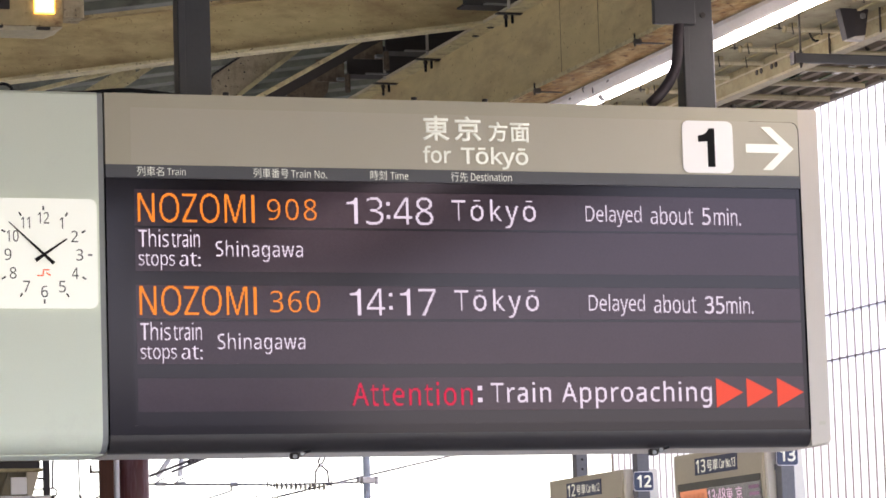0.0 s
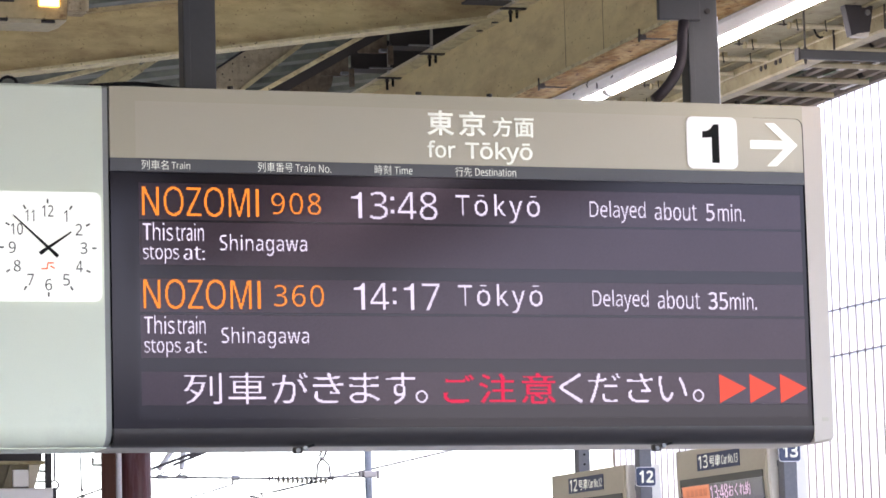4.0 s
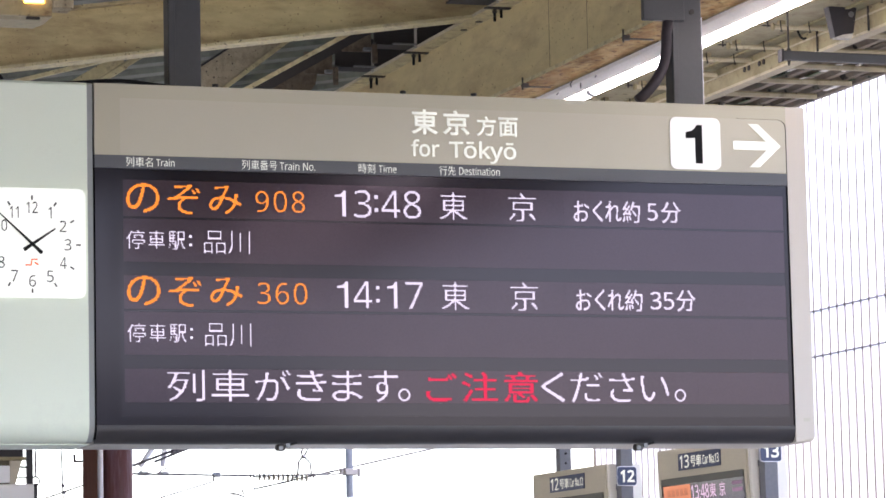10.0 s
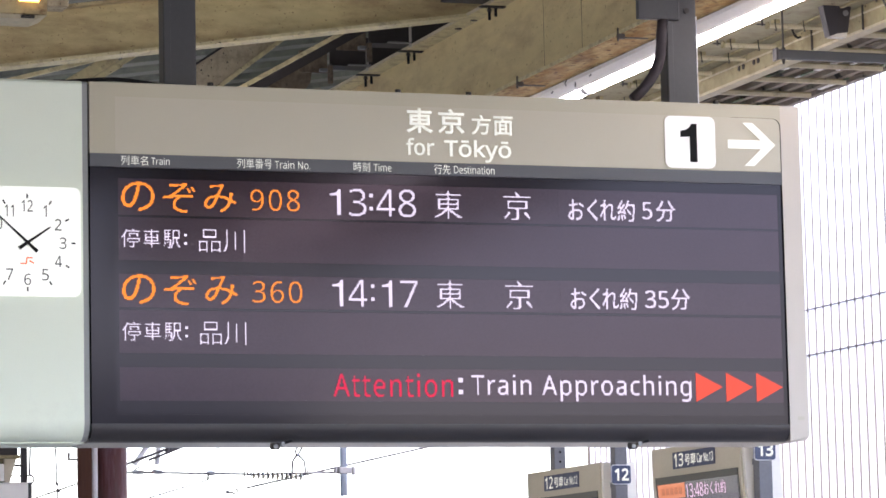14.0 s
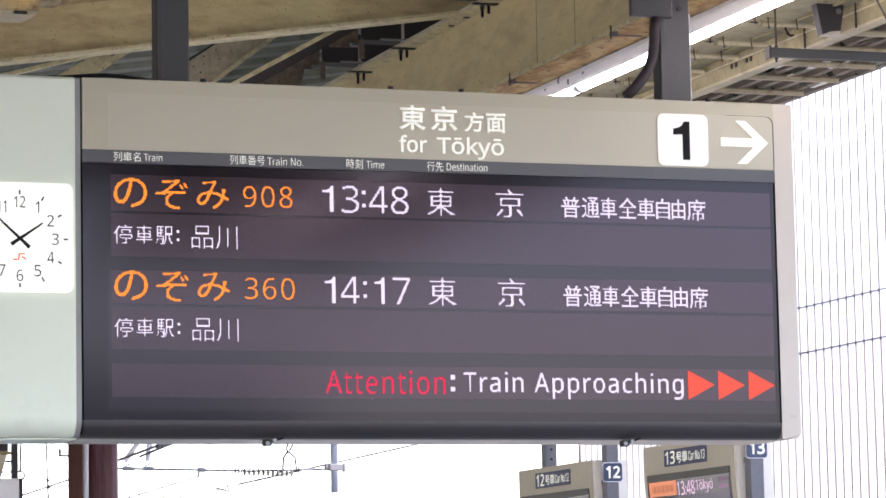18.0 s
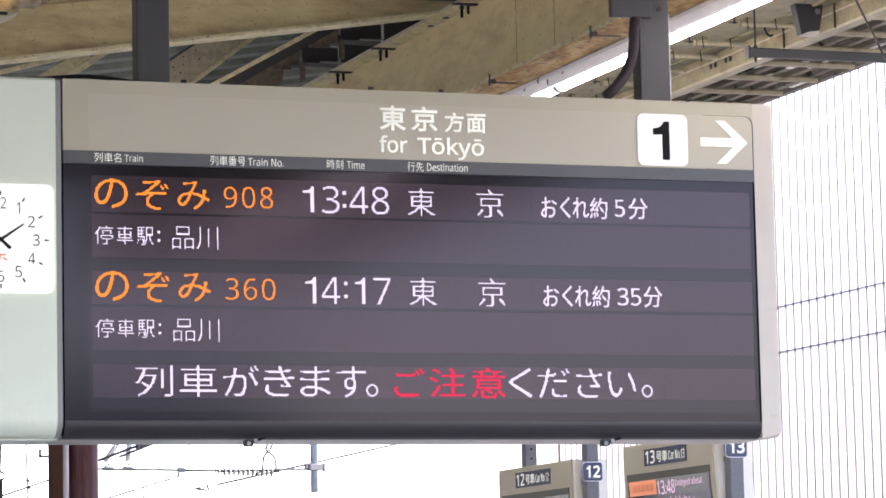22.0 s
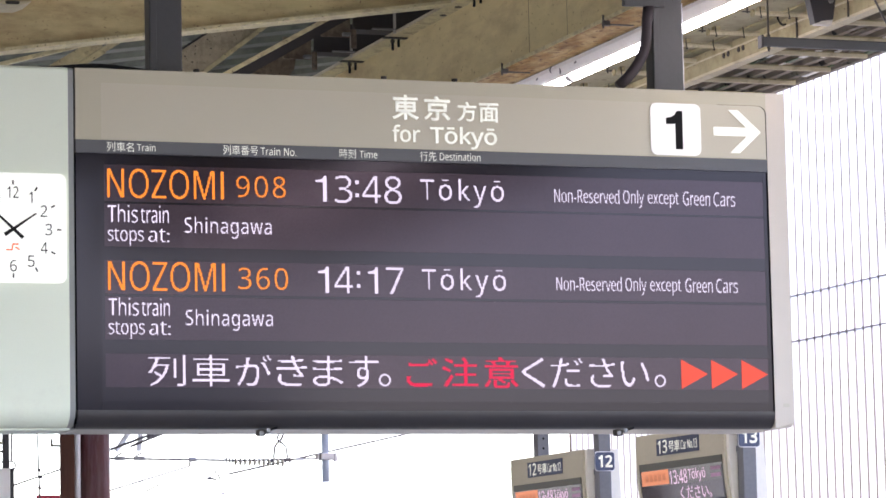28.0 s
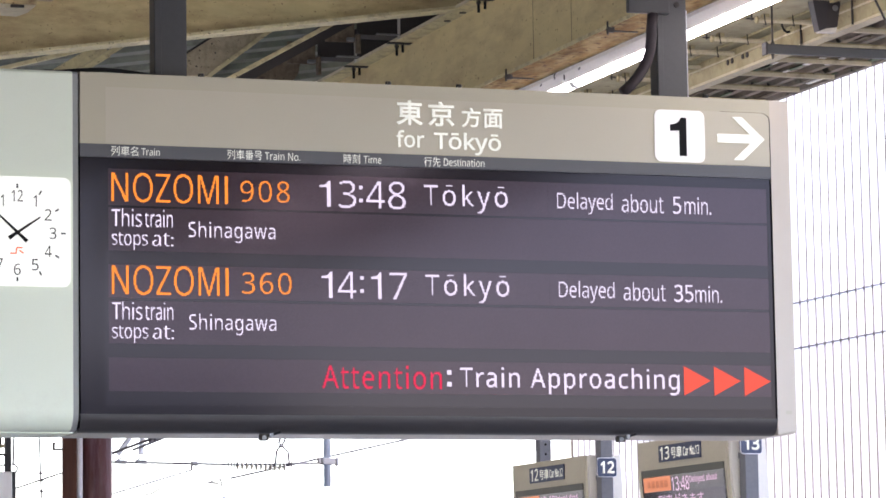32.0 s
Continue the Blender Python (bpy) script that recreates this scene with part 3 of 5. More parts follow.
# dark cross beams that sit on the girder's top flange
def cross_beam(x0, y, back):
    t = thing("cross_beam", (2.6, y, 4.729), "dark brown steel cross beam on the girder flange", "beam", "cross beams on the girder")
    part("web", box(x0, 2.86, y, y + 0.012, 4.741, 4.885), DARK_BOX, t)
    part("bottom_flange", box(x0, 2.86, y - 0.03, y + 0.10, 4.729, 4.740), DARK_BOX, t)
    part("top_flange", box(x0, 2.86, y + 0.0125, y + 0.10, 4.886, 4.897), DARK_BOX, t)
    part("strap", box(x0 + 0.09, 2.60, y - 0.06, y - 0.031, 4.7295, 4.736), ZINC, t, "bright steel strap")
    if back:
        part("end_plate", box(x0 - 0.16, x0 - 0.001, y + 0.05, y + 0.06, 4.70, 4.82), BROWN_PLATE, t, "brown end plate")
        part("stub", rod((x0 - 0.015, y - 0.05, 4.625), (x0 - 0.015, y - 0.05, 4.722), 0.015, 10), BROWN_PLATE, t, "brown stub bolt")
        part("clip", box(x0 - 0.07, x0 - 0.03, y - 0.05, y - 0.02, 4.69, 4.708, 0.003), ZINC, t, "steel clip")


cross_beam(2.385, 3.85, True)
cross_beam(2.385, 4.54, True)
cross_beam(2.385, 2.60, False)


def hanger(x, y):
    z = 4.712
    t = thing("flange_bolt", (x, y, z), "pair of dark hook bolts with a clip plate", "bolt", "hook bolts on the girder")
    part("rod", rod((x + 0.004, y, z - 0.062), (x + 0.004, y, z - 0.001), 0.0075, 8), MATT_BLACK, t)
    part("rod", rod((x + 0.034, y - 0.01, z - 0.045), (x + 0.034, y - 0.01, z - 0.001), 0.0075, 8), MATT_BLACK, t)
    part("upper_rod", rod((x - 0.034, y - 0.15, z), (x - 0.034, y - 0.15, z + 0.135), 0.008, 8), LIP_GREY, t, "bright zinc rod")
    part("clip_plate", box(x - 0.06, x + 0.075, y - 0.06, y - 0.02, z - 0.007, z - 0.001, 0.002), BOLT, t)
    part("nut", rod((x + 0.004, y, z - 0.02), (x + 0.004, y, z - 0.0075), 0.012, 6), BOLT, t)


hanger(2.63, 3.95)
hanger(2.63, 4.69)
hanger(2.63, 2.69)
for y in (3.02, 3.25):
    t = thing("flange_hole", (2.67, y, 4.708), "dark oval slot in the girder flange", "slot", "slots in the girder flange")
    part("rim", rod((2.67, y, 4.7085), (2.67, y, 4.7118), 0.018, 10), DARK_BOX, t)


# ---- the long fluorescent lights along the girder ----
def tube_light(y0, y1):
    t = thing("fluorescent_light", (2.95, (y0 + y1) / 2, 4.17), "white fluorescent batten light, lit, along the girder", "ceiling light", "batten lights along the girder")
    part("trough", sweep([(2.868, 4.288), (2.870, 4.272), (2.905, 4.235), (2.970, 4.235), (3.005, 4.272), (3.007, 4.288)], "y", y0, y1), TROUGH, t)
    cover = [(2.9375 - 0.031 * math.cos(radians(a)), 4.2345 - 0.028 * math.sin(radians(a))) for a in range(0, 181, 15)]
    part("diffuser", sweep(cover, "y", y0 + 0.004, y1 - 0.004), TUBE, t, "lit white diffuser", smooth=True)
    part("strap", sweep([(x + (x - 2.9375) * 0.05, z - 0.002) for x, z in cover], "y", y1 - 0.055, y1 - 0.002), STRAP_GREY, t, "grey strap round the diffuser")
    part("strap_rod", rod((2.876, y1 - 0.02, 4.240), (2.876, y1 - 0.02, 4.290), 0.003, 6), BOLT, t)
    for y in (y0 + 0.25, y1 - 0.25):
        part("clamp_hook", pipe_path([(2.874, y + 0.02, 4.300), (2.876, y + 0.02, 4.270), (2.870, y + 0.03, 4.258)], 0.003, 6), BOLT, t)
    return t


tube_light(-0.45, 2.20)
tube_light(2.202, 5.0)
for k in range(3):
    tube_light(-3.102 - 2.652 * k, -0.452 - 2.652 * k)

for y in (2.38, 1.09, -0.4):
    t = thing("flange_bracket", (2.70, y, 4.27), "small rusty clamp bracket on the girder's bottom flange", "bracket", "clamp brackets on the girder")
    part("jaw", box(2.652, 2.685, y - 0.012, y + 0.012, 4.268, 4.2915, 0.003), BOLT, t)
    part("arm", box(2.686, 2.80, y - 0.006, y + 0.006, 4.272, 4.279, 0.002), BOLT, t)
    part("screw", rod((2.655, y, 4.258), (2.655, y, 4.318), 0.0045, 8), BOLT, t)
    part("hook", pipe_path([(2.868, y - 0.10, 4.262), (2.862, y - 0.10, 4.275), (2.872, y - 0.11, 4.296)], 0.003, 6), BOLT, t)

# ---- the lower eave on the track side ----
setting("eave_soffit", box(2.87, 3.66, -11, 14, 4.362, 4.38), SOFFIT, "cream soffit boards beside the girder", "soffit")
for k, y in enumerate((0.25, 0.97, 1.46, 1.80, 2.2, 2.6, 3.1)):
    t = thing("soffit_pipe", (3.45, y, 4.37), "thin cream pipe across the soffit on hooks", "pipe", "soffit pipes")
    part("pipe", rod((3.335, y, 4.334), (3.595, y, 4.334), 0.011, 8), EAVE_PAINT, t)
    part("end_cap", rod((3.325, y, 4.334), (3.334, y, 4.334), 0.017, 8), YELLOW_STEEL, t)
    part("saddle", box(3.355, 3.385, y - 0.016, y + 0.016, 4.345, 4.3615, 0.002), YELLOW_STEEL, t)
    for x in (3.36, 3.50):
        part("hook", pipe_path([(x, y - 0.016, 4.361), (x, y - 0.018, 4.335), (x + 0.008, y - 0.012, 4.312), (x + 0.012, y + 0.01, 4.318)], 0.0027, 6), BOLT, t)
    part("board_joint", box(3.01, 3.59, y + 0.10, y + 0.112, 4.357, 4.3618), BOLT, t, "dark board joint")
    part("cleat", box(3.20, 3.24, y - 0.20, y - 0.16, 4.325, 4.3615, 0.003), YELLOW_STEEL, t)
    part("drop_bolt", rod((3.22, y - 0.18, 4.295), (3.22, y - 0.18, 4.3245), 0.004, 6), BOLT, t)
for x in (3.16, 3.30, 3.52):
    t = thing("soffit_batten", (x, 0, 4.36), "narrow cream batten along the soffit boards", "batten", "soffit battens")
    part("strip", box(x - 0.010, x + 0.010, -11, 14, 4.352, 4.3616, 0.002), YELLOW_STEEL if x > 3.2 else EAVE_PAINT, t)
t = thing("hanging_cable", (3.54, 1.12, 4.33), "short black cable sagging under the soffit", "cable")
part("sheath", pipe_path([(3.49, 1.05, 4.350), (3.505, 1.08, 4.336), (3.535, 1.12, 4.322), (3.57, 1.16, 4.322), (3.59, 1.18, 4.330)], 0.005, 6), MATT_BLACK, t, smooth=True)
t = thing("eave_channel", (3.62, 0, 4.245), "yellowed cream steel channel along the eave", "channel")
part("web", box(3.600, 3.606, -11, 14, 4.258, 4.345), YELLOW_STEEL, t)
part("bottom_flange", box(3.600, 3.66, -11, 14, 4.246, 4.258), EAVE_PAINT, t)
part("top_flange", box(3.600, 3.66, -11, 14, 4.345, 4.357), YELLOW_STEEL, t)
part("web_lip", box(3.594, 3.5995, -11, 14, 4.319, 4.327), EAVE_PAINT, t)
part("packing", box(3.606, 3.626, -11, 14, 4.3575, 4.3615), YELLOW_STEEL, t)
for y in (1.66, 1.71, 1.83, 1.88):
    part("hole_rim", rod((3.595, y, 4.305), (3.599, y, 4.305), 0.013, 10), BOLT, t, "dark cable hole")
for y in (0.55, 1.07):
    part("hook_bolt", rod((3.594, y, 4.25), (3.594, y, 4.36), 0.005, 8), BOLT, t)
for y in [0.59 + 0.4 * i for i in range(14)]:
    t = thing("eave_purlin", (3.95, y, 4.30), "cream steel purlin from the channel out to the eave", "purlin", "eave purlins")
    part("bar", box(3.607, 4.31, y - 0.009, y + 0.009, 4.303, 4.322, 0.002), EAVE_PAINT, t)
    part("lip", box(3.607, 4.31, y - 0.011, y + 0.03, 4.3225, 4.328), YELLOW_STEEL, t)
bm = bmesh.new()
rows, x, k = [], 3.63, 0
while x < 4.44:
    for f, up in ((0, 0), (0.34, 0), (0.5, 1), (0.84, 1)):
        rows.append([bm.verts.new((x + f * 0.105, y, 4.330 + 0.035 * up)) for y in (-11, 14)])
    x += 0.105
for p, q in zip(rows, rows[1:]):
    bm.faces.new((p[0], q[0], q[1], p[1]))
top = bmesh.ops.extrude_face_region(bm, geom=bm.faces[:])
bmesh.ops.translate(bm, verts=[v for v in top["geom"] if isinstance(v, bmesh.types.BMVert)], vec=(0, 0, 0.005))
bmesh.ops.recalc_face_normals(bm, faces=bm.faces)
setting("eave_sheet", bm, EAVE_SHEET, "mottled grey-green corrugated eave sheets", "roof")
# Pale strips put light streaks into the colour; brown and green are patches.
rng = random.Random(5)
for i in range(46):
    x, y0 = 3.66 + 0.0525 * rng.randrange(13), rng.uniform(1.1, 3.6)
    t = thing("sheet_patch", (x, y0, 4.32), ("pale patch for a light streak on the eave sheet", "rust-brown patch on the eave sheet", "dark green patch on the eave sheet")[i % 3], "patch", "patches on the eave sheet")
    part("strip", box(x, x + rng.uniform(0.012, 0.034), y0, y0 + rng.uniform(0.05, 0.26), 4.3245, 4.3292), (TROUGH, BROWN_PLATE, GREEN)[i % 3], t)
t = thing("conduit_rail", (3.65, 0.66, 4.12), "grey steel conduit rail hung across the eave", "conduit")
part("rail", box(3.226, 4.10, 0.645, 0.675, 4.124, 4.166, 0.006), POST_GREY, t)
part("end_flange", box(3.214, 3.225, 0.638, 0.682, 4.116, 4.172, 0.003), DARK_BOX, t)
part("hanger_rod", rod((3.257, 0.66, 4.166), (3.257, 0.66, 4.3615), 0.0045, 8), BOLT, t)
part("hanger_rod", rod((3.95, 0.66, 4.166), (3.95, 0.66, 4.3285), 0.0045, 8), BOLT, t)
part("collar", rod((3.257, 0.66, 4.167), (3.257, 0.66, 4.18), 0.010, 8, r2=0.005), BOLT, t)
part("rod_tail", rod((3.257, 0.66, 4.102), (3.257, 0.66, 4.1235), 0.004, 8, r2=0.009), BOLT, t)
t = thing("loudspeaker", (3.49, 0.6, 4.22), "charcoal box loudspeaker hung under the soffit", "loudspeaker")
part("shell", sweep([(3.428, 4.361), (3.504, 4.361), (3.492, 4.238), (3.456, 4.224)], "y", 0.60, 0.65), SPEAKER_GREY, t)
part("side_shell", sweep([(3.505, 4.361), (3.565, 4.361), (3.546, 4.247), (3.493, 4.240)], "y", 0.603, 0.652), DARK_BOX, t, "black side shell")
part("grille", sweep([(3.487, 4.2375), (3.545, 4.2445), (3.538, 4.222), (3.464, 4.222), (3.464, 4.2285)], "y", 0.604, 0.645), LIP_GREY, t, "pale loudspeaker grille")
part("knob", rod((3.537, 0.597, 4.330), (3.537, 0.6028, 4.330), 0.013, 12), ZINC, t)
t = thing("stay_wire", (3.56, 0.30, 4.35), "thin dark stay wire under the eave", "wire")
part("strand", rod((3.560, 0.30, 4.350), (3.616, 0.0, 3.888), 0.005, 6), WIRE, t)
part("anchor", rod((3.560, 0.30, 4.335), (3.560, 0.30, 4.3615), 0.009, 8), ZINC, t)

# ---- the amber lamp unit hung under the roof ----
t = thing("warning_lamp", (0.18, 2.5, 4.53), "beige lamp housing with a lit amber panel", "lamp")
part("housing", box(-0.05, 0.386, 2.5, 2.72, 4.545, roof_z(-0.05), 0.004), GIRDER, t)
part("base_tray", sweep([(-0.05, 4.544), (0.386, 4.544), (0.335, 4.524), (-0.05, 4.524)], "y", 2.51, 2.71), EAVE_PAINT, t, "dull beige base tray")
part("lamp_panel", box(0.252, 0.346, 2.494, 2.499, 4.604, 4.69, 0.002), AMBER, t, "lit amber lamp panel")
part("lamp_core", box(0.262, 0.336, 2.489, 2.4935, 4.613, 4.688, 0.001), AMBER_CORE, t, "glowing lamp core")
part("dark_window", box(-0.04, 0.137, 2.494, 2.499, 4.618, 4.69, 0.002), DARK_BOX, t)
part("latch", box(0.262, 0.325, 2.49, 2.51, 4.527, 4.540, 0.003), BOLT, t)
part("latch", box(0.06, 0.105, 2.49, 2.51, 4.530, 4.543, 0.003), BOLT, t)
part("end_bracket", box(0.40, 0.50, 2.56, 2.70, 4.60, roof_z(0.4) - 0.005, 0.004), SPECKLED, t, "speckled end bracket")

# ---- the two posts that carry the board ----
def hanging_post(x0, x1, junction):
    xm = (x0 + x1) / 2
    t = thing("hanging_post", (xm, 0.20, 3.80), "dark blue-grey square steel post carrying the departure board", "post", "posts of the departure board")
    part("tube", box(x0, x1, 0.13, 0.21, 3.801, roof_z(xm) - 0.02, 0.006), POST_GREY, t)
    part("corner_strip", box(x0 + 0.001, x0 + 0.027, 0.122, 0.1295, 3.802, roof_z(xm) - 0.05, 0.002), POST_GREY, t)
    if junction:
        part("junction_box", box(x0 - 0.136, x0 + 0.05, 0.10, 0.129, 4.164, 4.50, 0.005), POST_GREY, t)
        part("cover_bolt", rod((x1 - 0.045, 0.124, 4.21), (x1 - 0.045, 0.131, 4.21), 0.012, 10), BOLT, t)
        part("side_strip", box(x1 + 0.0005, x1 + 0.004, 0.135, 0.16, 3.81, 4.19, 0.001), PIPE_WHITE, t, "pale strip along the post edge")
        pts = [(x0 - 0.020, 0.115, 4.170)] + [(x0 - 0.023 - 0.135 * (k / 8) ** 2.5, 0.13, 4.10 - 0.27 * k / 8) for k in range(9)]
        part("cable", pipe_path(pts, 0.0225, 12), CABLE, t, "thick black cable", smooth=True)
    part("foot_plate", box(x0 - 0.02, x1 + 0.02, 0.115, 0.25, 3.8005, 3.808, 0.002), POST_EDGE, t)


hanging_post(0.331, 0.464, False)
hanging_post(2.477, 2.614, True)

# ---- the departure board ----
board = thing("departure_board", (1.46, 0.18, 2.41), "wide beige and black departure board with lit lamp rows", "departure board")
X0, X1 = 0.0, 2.921

# housing: rounded lower front edge, open front
part("bottom_tray", box(X0, X1, 0.061, 0.36, 2.408, 2.425, 0.004), LIP_GREY, board, "grey metal underside")
nose = [(0.0606 - 0.06 * math.sin(radians(a)), 2.472 - 0.062 * math.cos(radians(a))) for a in range(0, 91, 5)]
part("front_nose", sweep(nose + [(0.0006, 2.4785), (0.06, 2.4785)], "x", X0 + 0.001, X1), NOSE_BLACK, board, "black rounded lower front edge")
part("back_panel", box(X0, X1, 0.345, 0.36, 2.426, 3.785), LIP_GREY, board)
part("top_panel", box(X0, X1, 0.0205, 0.36, 3.786, 3.80), BEIGE, board)
part("side_panel", box(X0, X0 + 0.012, 0.021, 0.344, 2.427, 3.785), MATT_BLACK, board)

# right end: one rounded beige moulding from top to bottom
bm = sweep(rounded(2.9213, 3.012, 2.412, 3.80, 0.03, "c"), "y", 0.0002, 0.36)
bmesh.ops.bevel(bm, geom=[e for e in bm.edges if all(v.co.y < 0.001 and v.co.x > 2.93 for v in e.verts)], offset=0.012, segments=3, affect="EDGES")
part("end_moulding", bm, CREAM_METAL, board, "beige rounded end moulding")
part("maker_plate", box(2.958, 2.986, -0.0012, 0.0003, 2.497, 2.512), BEIGE_LIGHT, board, "small faded maker's plate")

# header
part("header_frame", box(X0 + 0.001, X1, 0.0, 0.02, 3.522, 3.80), BEIGE, board)
part("panel_seam", sweep(rounded(2.70, 2.9212, 3.5235, 3.7462, 0.036, "b"), "y", -0.0004, 0.0035), MATT_BLACK, board, "dark joint round the header panel")
part("front_seam", box(2.9190, 2.9212, -0.0004, 0.019, 2.479, 3.5232), MATT_BLACK, board, "dark joint beside the end moulding")
part("header_panel", sweep(rounded(0.102, 2.917, 3.524, 3.745, 0.035, "b"), "y", -0.0007, 0.004), BEIGE_LIGHT, board, "slightly paler beige header panel")
for c, p, q, lo, hi in (("東", 1.286, 1.398, 3.639, 3.739), ("京", 1.419, 1.531, 3.639, 3.739), ("方", 1.561, 1.643, 3.639, 3.719), ("面", 1.655, 1.737, 3.639, 3.717)):
    part("header_letter", word(c, p, q, lo, hi, -0.004, 0.018), LETTER_GLOW, board)
for body, p, q, lo, hi in (("for", 1.284, 1.402, 3.549, 3.618), ("Tōkyō", 1.444, 1.728, 3.527, 3.617)):
    for bm in single(word(body, p, q, lo, hi, -0.004, 0.014)):
        part("header_letter", bm, LETTER_GLOW, board)
plate = part("number_plate", sweep(rounded(2.399, 2.622, 3.528, 3.743, 0.028), "y", -0.008, -0.0042), PLATE_GLOW, board, "white rounded track number plate")
part("numeral", sweep([(2.508, 3.553), (2.540, 3.553), (2.540, 3.712), (2.516, 3.712), (2.506, 3.696), (2.490, 3.686), (2.467, 3.682), (2.467, 3.656), (2.508, 3.658)], "y", -0.0098, -0.0083), INK, plate, "bold black numeral")
bm = box(2.680, 2.846, -0.006, -0.0042, 3.616, 3.652)
head = [(2.748, 3.724), (2.792, 3.724), (2.893, 3.634), (2.796, 3.545), (2.752, 3.545), (2.848, 3.634)]
part("direction_arrow", sweep(head, "y", -0.0064, -0.0042, bm), LETTER_GLOW, board, "white arrow")

# label strip
part("label_strip", box(X0 + 0.001, 2.9188, -0.002, 0.02, 3.471, 3.5215), LABEL_GREY, board, "dark grey strip with printed column heads")
for body, a, b, lo, hi in (("列車名", 0.123, 0.230, 3.478, 3.515), ("Train", 0.243, 0.316, 3.482, 3.510), ("列車番号", 0.587, 0.729, 3.478, 3.516), ("Train No.", 0.740, 0.885, 3.480, 3.511), ("時刻", 1.064, 1.132, 3.477, 3.515), ("Time", 1.147, 1.221, 3.480, 3.510), ("行先", 1.400, 1.469, 3.476, 3.514), ("Destination", 1.484, 1.656, 3.480, 3.511)):
    part("column_head", word(body, a, b, lo, hi, -0.0022, -0.004, 0.001), LETTER_GLOW, board)

# black front: margins and bars between the lamp rows
LEFT, RIGHT = 0.113, 2.900
ROWS_Z = {"first": (3.286, 3.428), "first_stop": (3.110, 3.277), "second": (2.928, 3.057), "second_stop": (2.751, 2.917), "notice": (2.568, 2.697)}
part("front_margin", box(X0 + 0.001, LEFT - 0.0153, 0.0006, 0.02, 2.479, 3.4705), BLACK_PANEL, board)
part("inner_border", box(LEFT - 0.015, LEFT - 0.0003, 0.0065, 0.02, 2.5155, 3.4705), LED_GAP, board)
part("front_margin", box(RIGHT + 0.0003, 2.9188, 0.0072, 0.02, 2.479, 3.4705), BLACK_PANEL, board)
levels = [3.4705] + [z for key in ("first", "first_stop", "second", "second_stop", "notice") for z in ROWS_Z[key][::-1]] + [2.515]
for hi, lo in zip(levels[0::2], levels[1::2]):
    part("row_bar", box(LEFT, RIGHT, 0.0075, 0.018, lo + 0.0003, hi - 0.0003), LED_GAP if 2.5 < lo < 3.42 else BLACK_PANEL, board)

part("lower_margin", box(LEFT - 0.015, RIGHT, 0.0006, 0.02, 2.479, 2.5147), BLACK_PANEL, board)

# knobs under and on the housing
for x in (0.735, 2.235):
    knob = part("latch_knob", box(x - 0.018, x + 0.016, 0.014, 0.05, 2.381, 2.4075, 0.006), BOLT, board)
    part("screw_head", rod((x - 0.004, 0.009, 2.392), (x - 0.004, 0.0135, 2.392), 0.009, 12), ZINC, knob)
    part("lever", bar((x + 0.026, 0.014, 2.404), (x + 0.062, 0.010, 2.414), 0.012, 0.010, 0.003), MATT_BLACK, knob)
    part("lever_pin", rod((x + 0.024, 0.006, 2.402), (x + 0.024, 0.03, 2.402), 0.009, 10), ZINC, knob)
for x in (0.50, 1.275, 1.575, 2.66):
    part("lifting_eye", rod((x, 0.06, 3.80), (x, 0.06, 3.822), 0.012, 10), BOLT, board)


def strip(key, a, b):
    """A four-sided lamp drum that turns about its middle: another message on the next side."""
    lo, hi = ROWS_Z[key]
    half = (hi - lo) / 2
    at = ((a + b) / 2, 0.008 + half, (lo + hi) / 2)
    return part("lamp_drum", box(a, b, 0.008, 0.008 + 2 * half, lo, hi), LED_ROW, board, at=at)


def front(owner, body, mat, a, b, lo, hi, weight=0.0, spread=1.0, turn=0):
    """Letters on a face of a strip or drum, each one a part; turn: by how many degrees that face lies round."""
    if body == "1":
        letters = [one(a, b, lo, hi, 0.0078)]
    elif body == "I":
        letters = [box(a, b, 0.0063, 0.0078, lo, hi)]
    elif body == ":":
        w = 0.75 * (b - a)
        letters = [box(a, a + w, 0.0063, 0.0078, hi - w, hi, bm=box(a, a + w, 0.0063, 0.0078, lo, lo + w))]
    elif len(body) == 1:
        letters = [word(body, a, b, lo, hi, 0.0078, weight)]
    else:
        letters = single(word(body, a, b, lo, hi, 0.0078, weight, 0.0015, spread))
    for bm in letters:
        if body not in ":1I":
            bm = lamp_points(bm, 0.0046 if hi - lo > 0.09 else 0.0033)
        part("letter", turned(bm, ORIGIN[owner], turn) if turn else bm, mat, owner, at=ORIGIN[owner])


def back(owner, body, mat, a, b, lo, hi, weight=0.0, spread=1.0):
    front(owner, body, mat, a, b, lo, hi, weight, spread, 90)


SPLIT, TAIL = 1.93, 2.497
name_1 = strip("first", LEFT, SPLIT - 0.0002)
name_2 = strip("second", LEFT, SPLIT - 0.0002)
stop_1 = strip("first_stop", LEFT, RIGHT)
stop_2 = strip("second_stop", LEFT, RIGHT)
notice = strip("notice", LEFT, TAIL - 0.0002)
arrows = strip("notice", TAIL, RIGHT)

# English faces
CLOCK_1 = (("1", 0.966, 1.011, 3.304, 3.406), ("3", 1.045, 1.116, 3.301, 3.409), (":", 1.130, 1.149, 3.325, 3.391), ("4", 1.160, 1.235, 3.303, 3.410), ("8", 1.251, 1.323, 3.302, 3.411))
CLOCK_2 = (("1", 0.970, 1.014, 2.942, 3.046), ("4", 1.038, 1.112, 2.942, 3.047), (":", 1.130, 1.148, 2.965, 3.030), ("1", 1.176, 1.217, 2.942, 3.047), ("7", 1.252, 1.323, 2.942, 3.047))
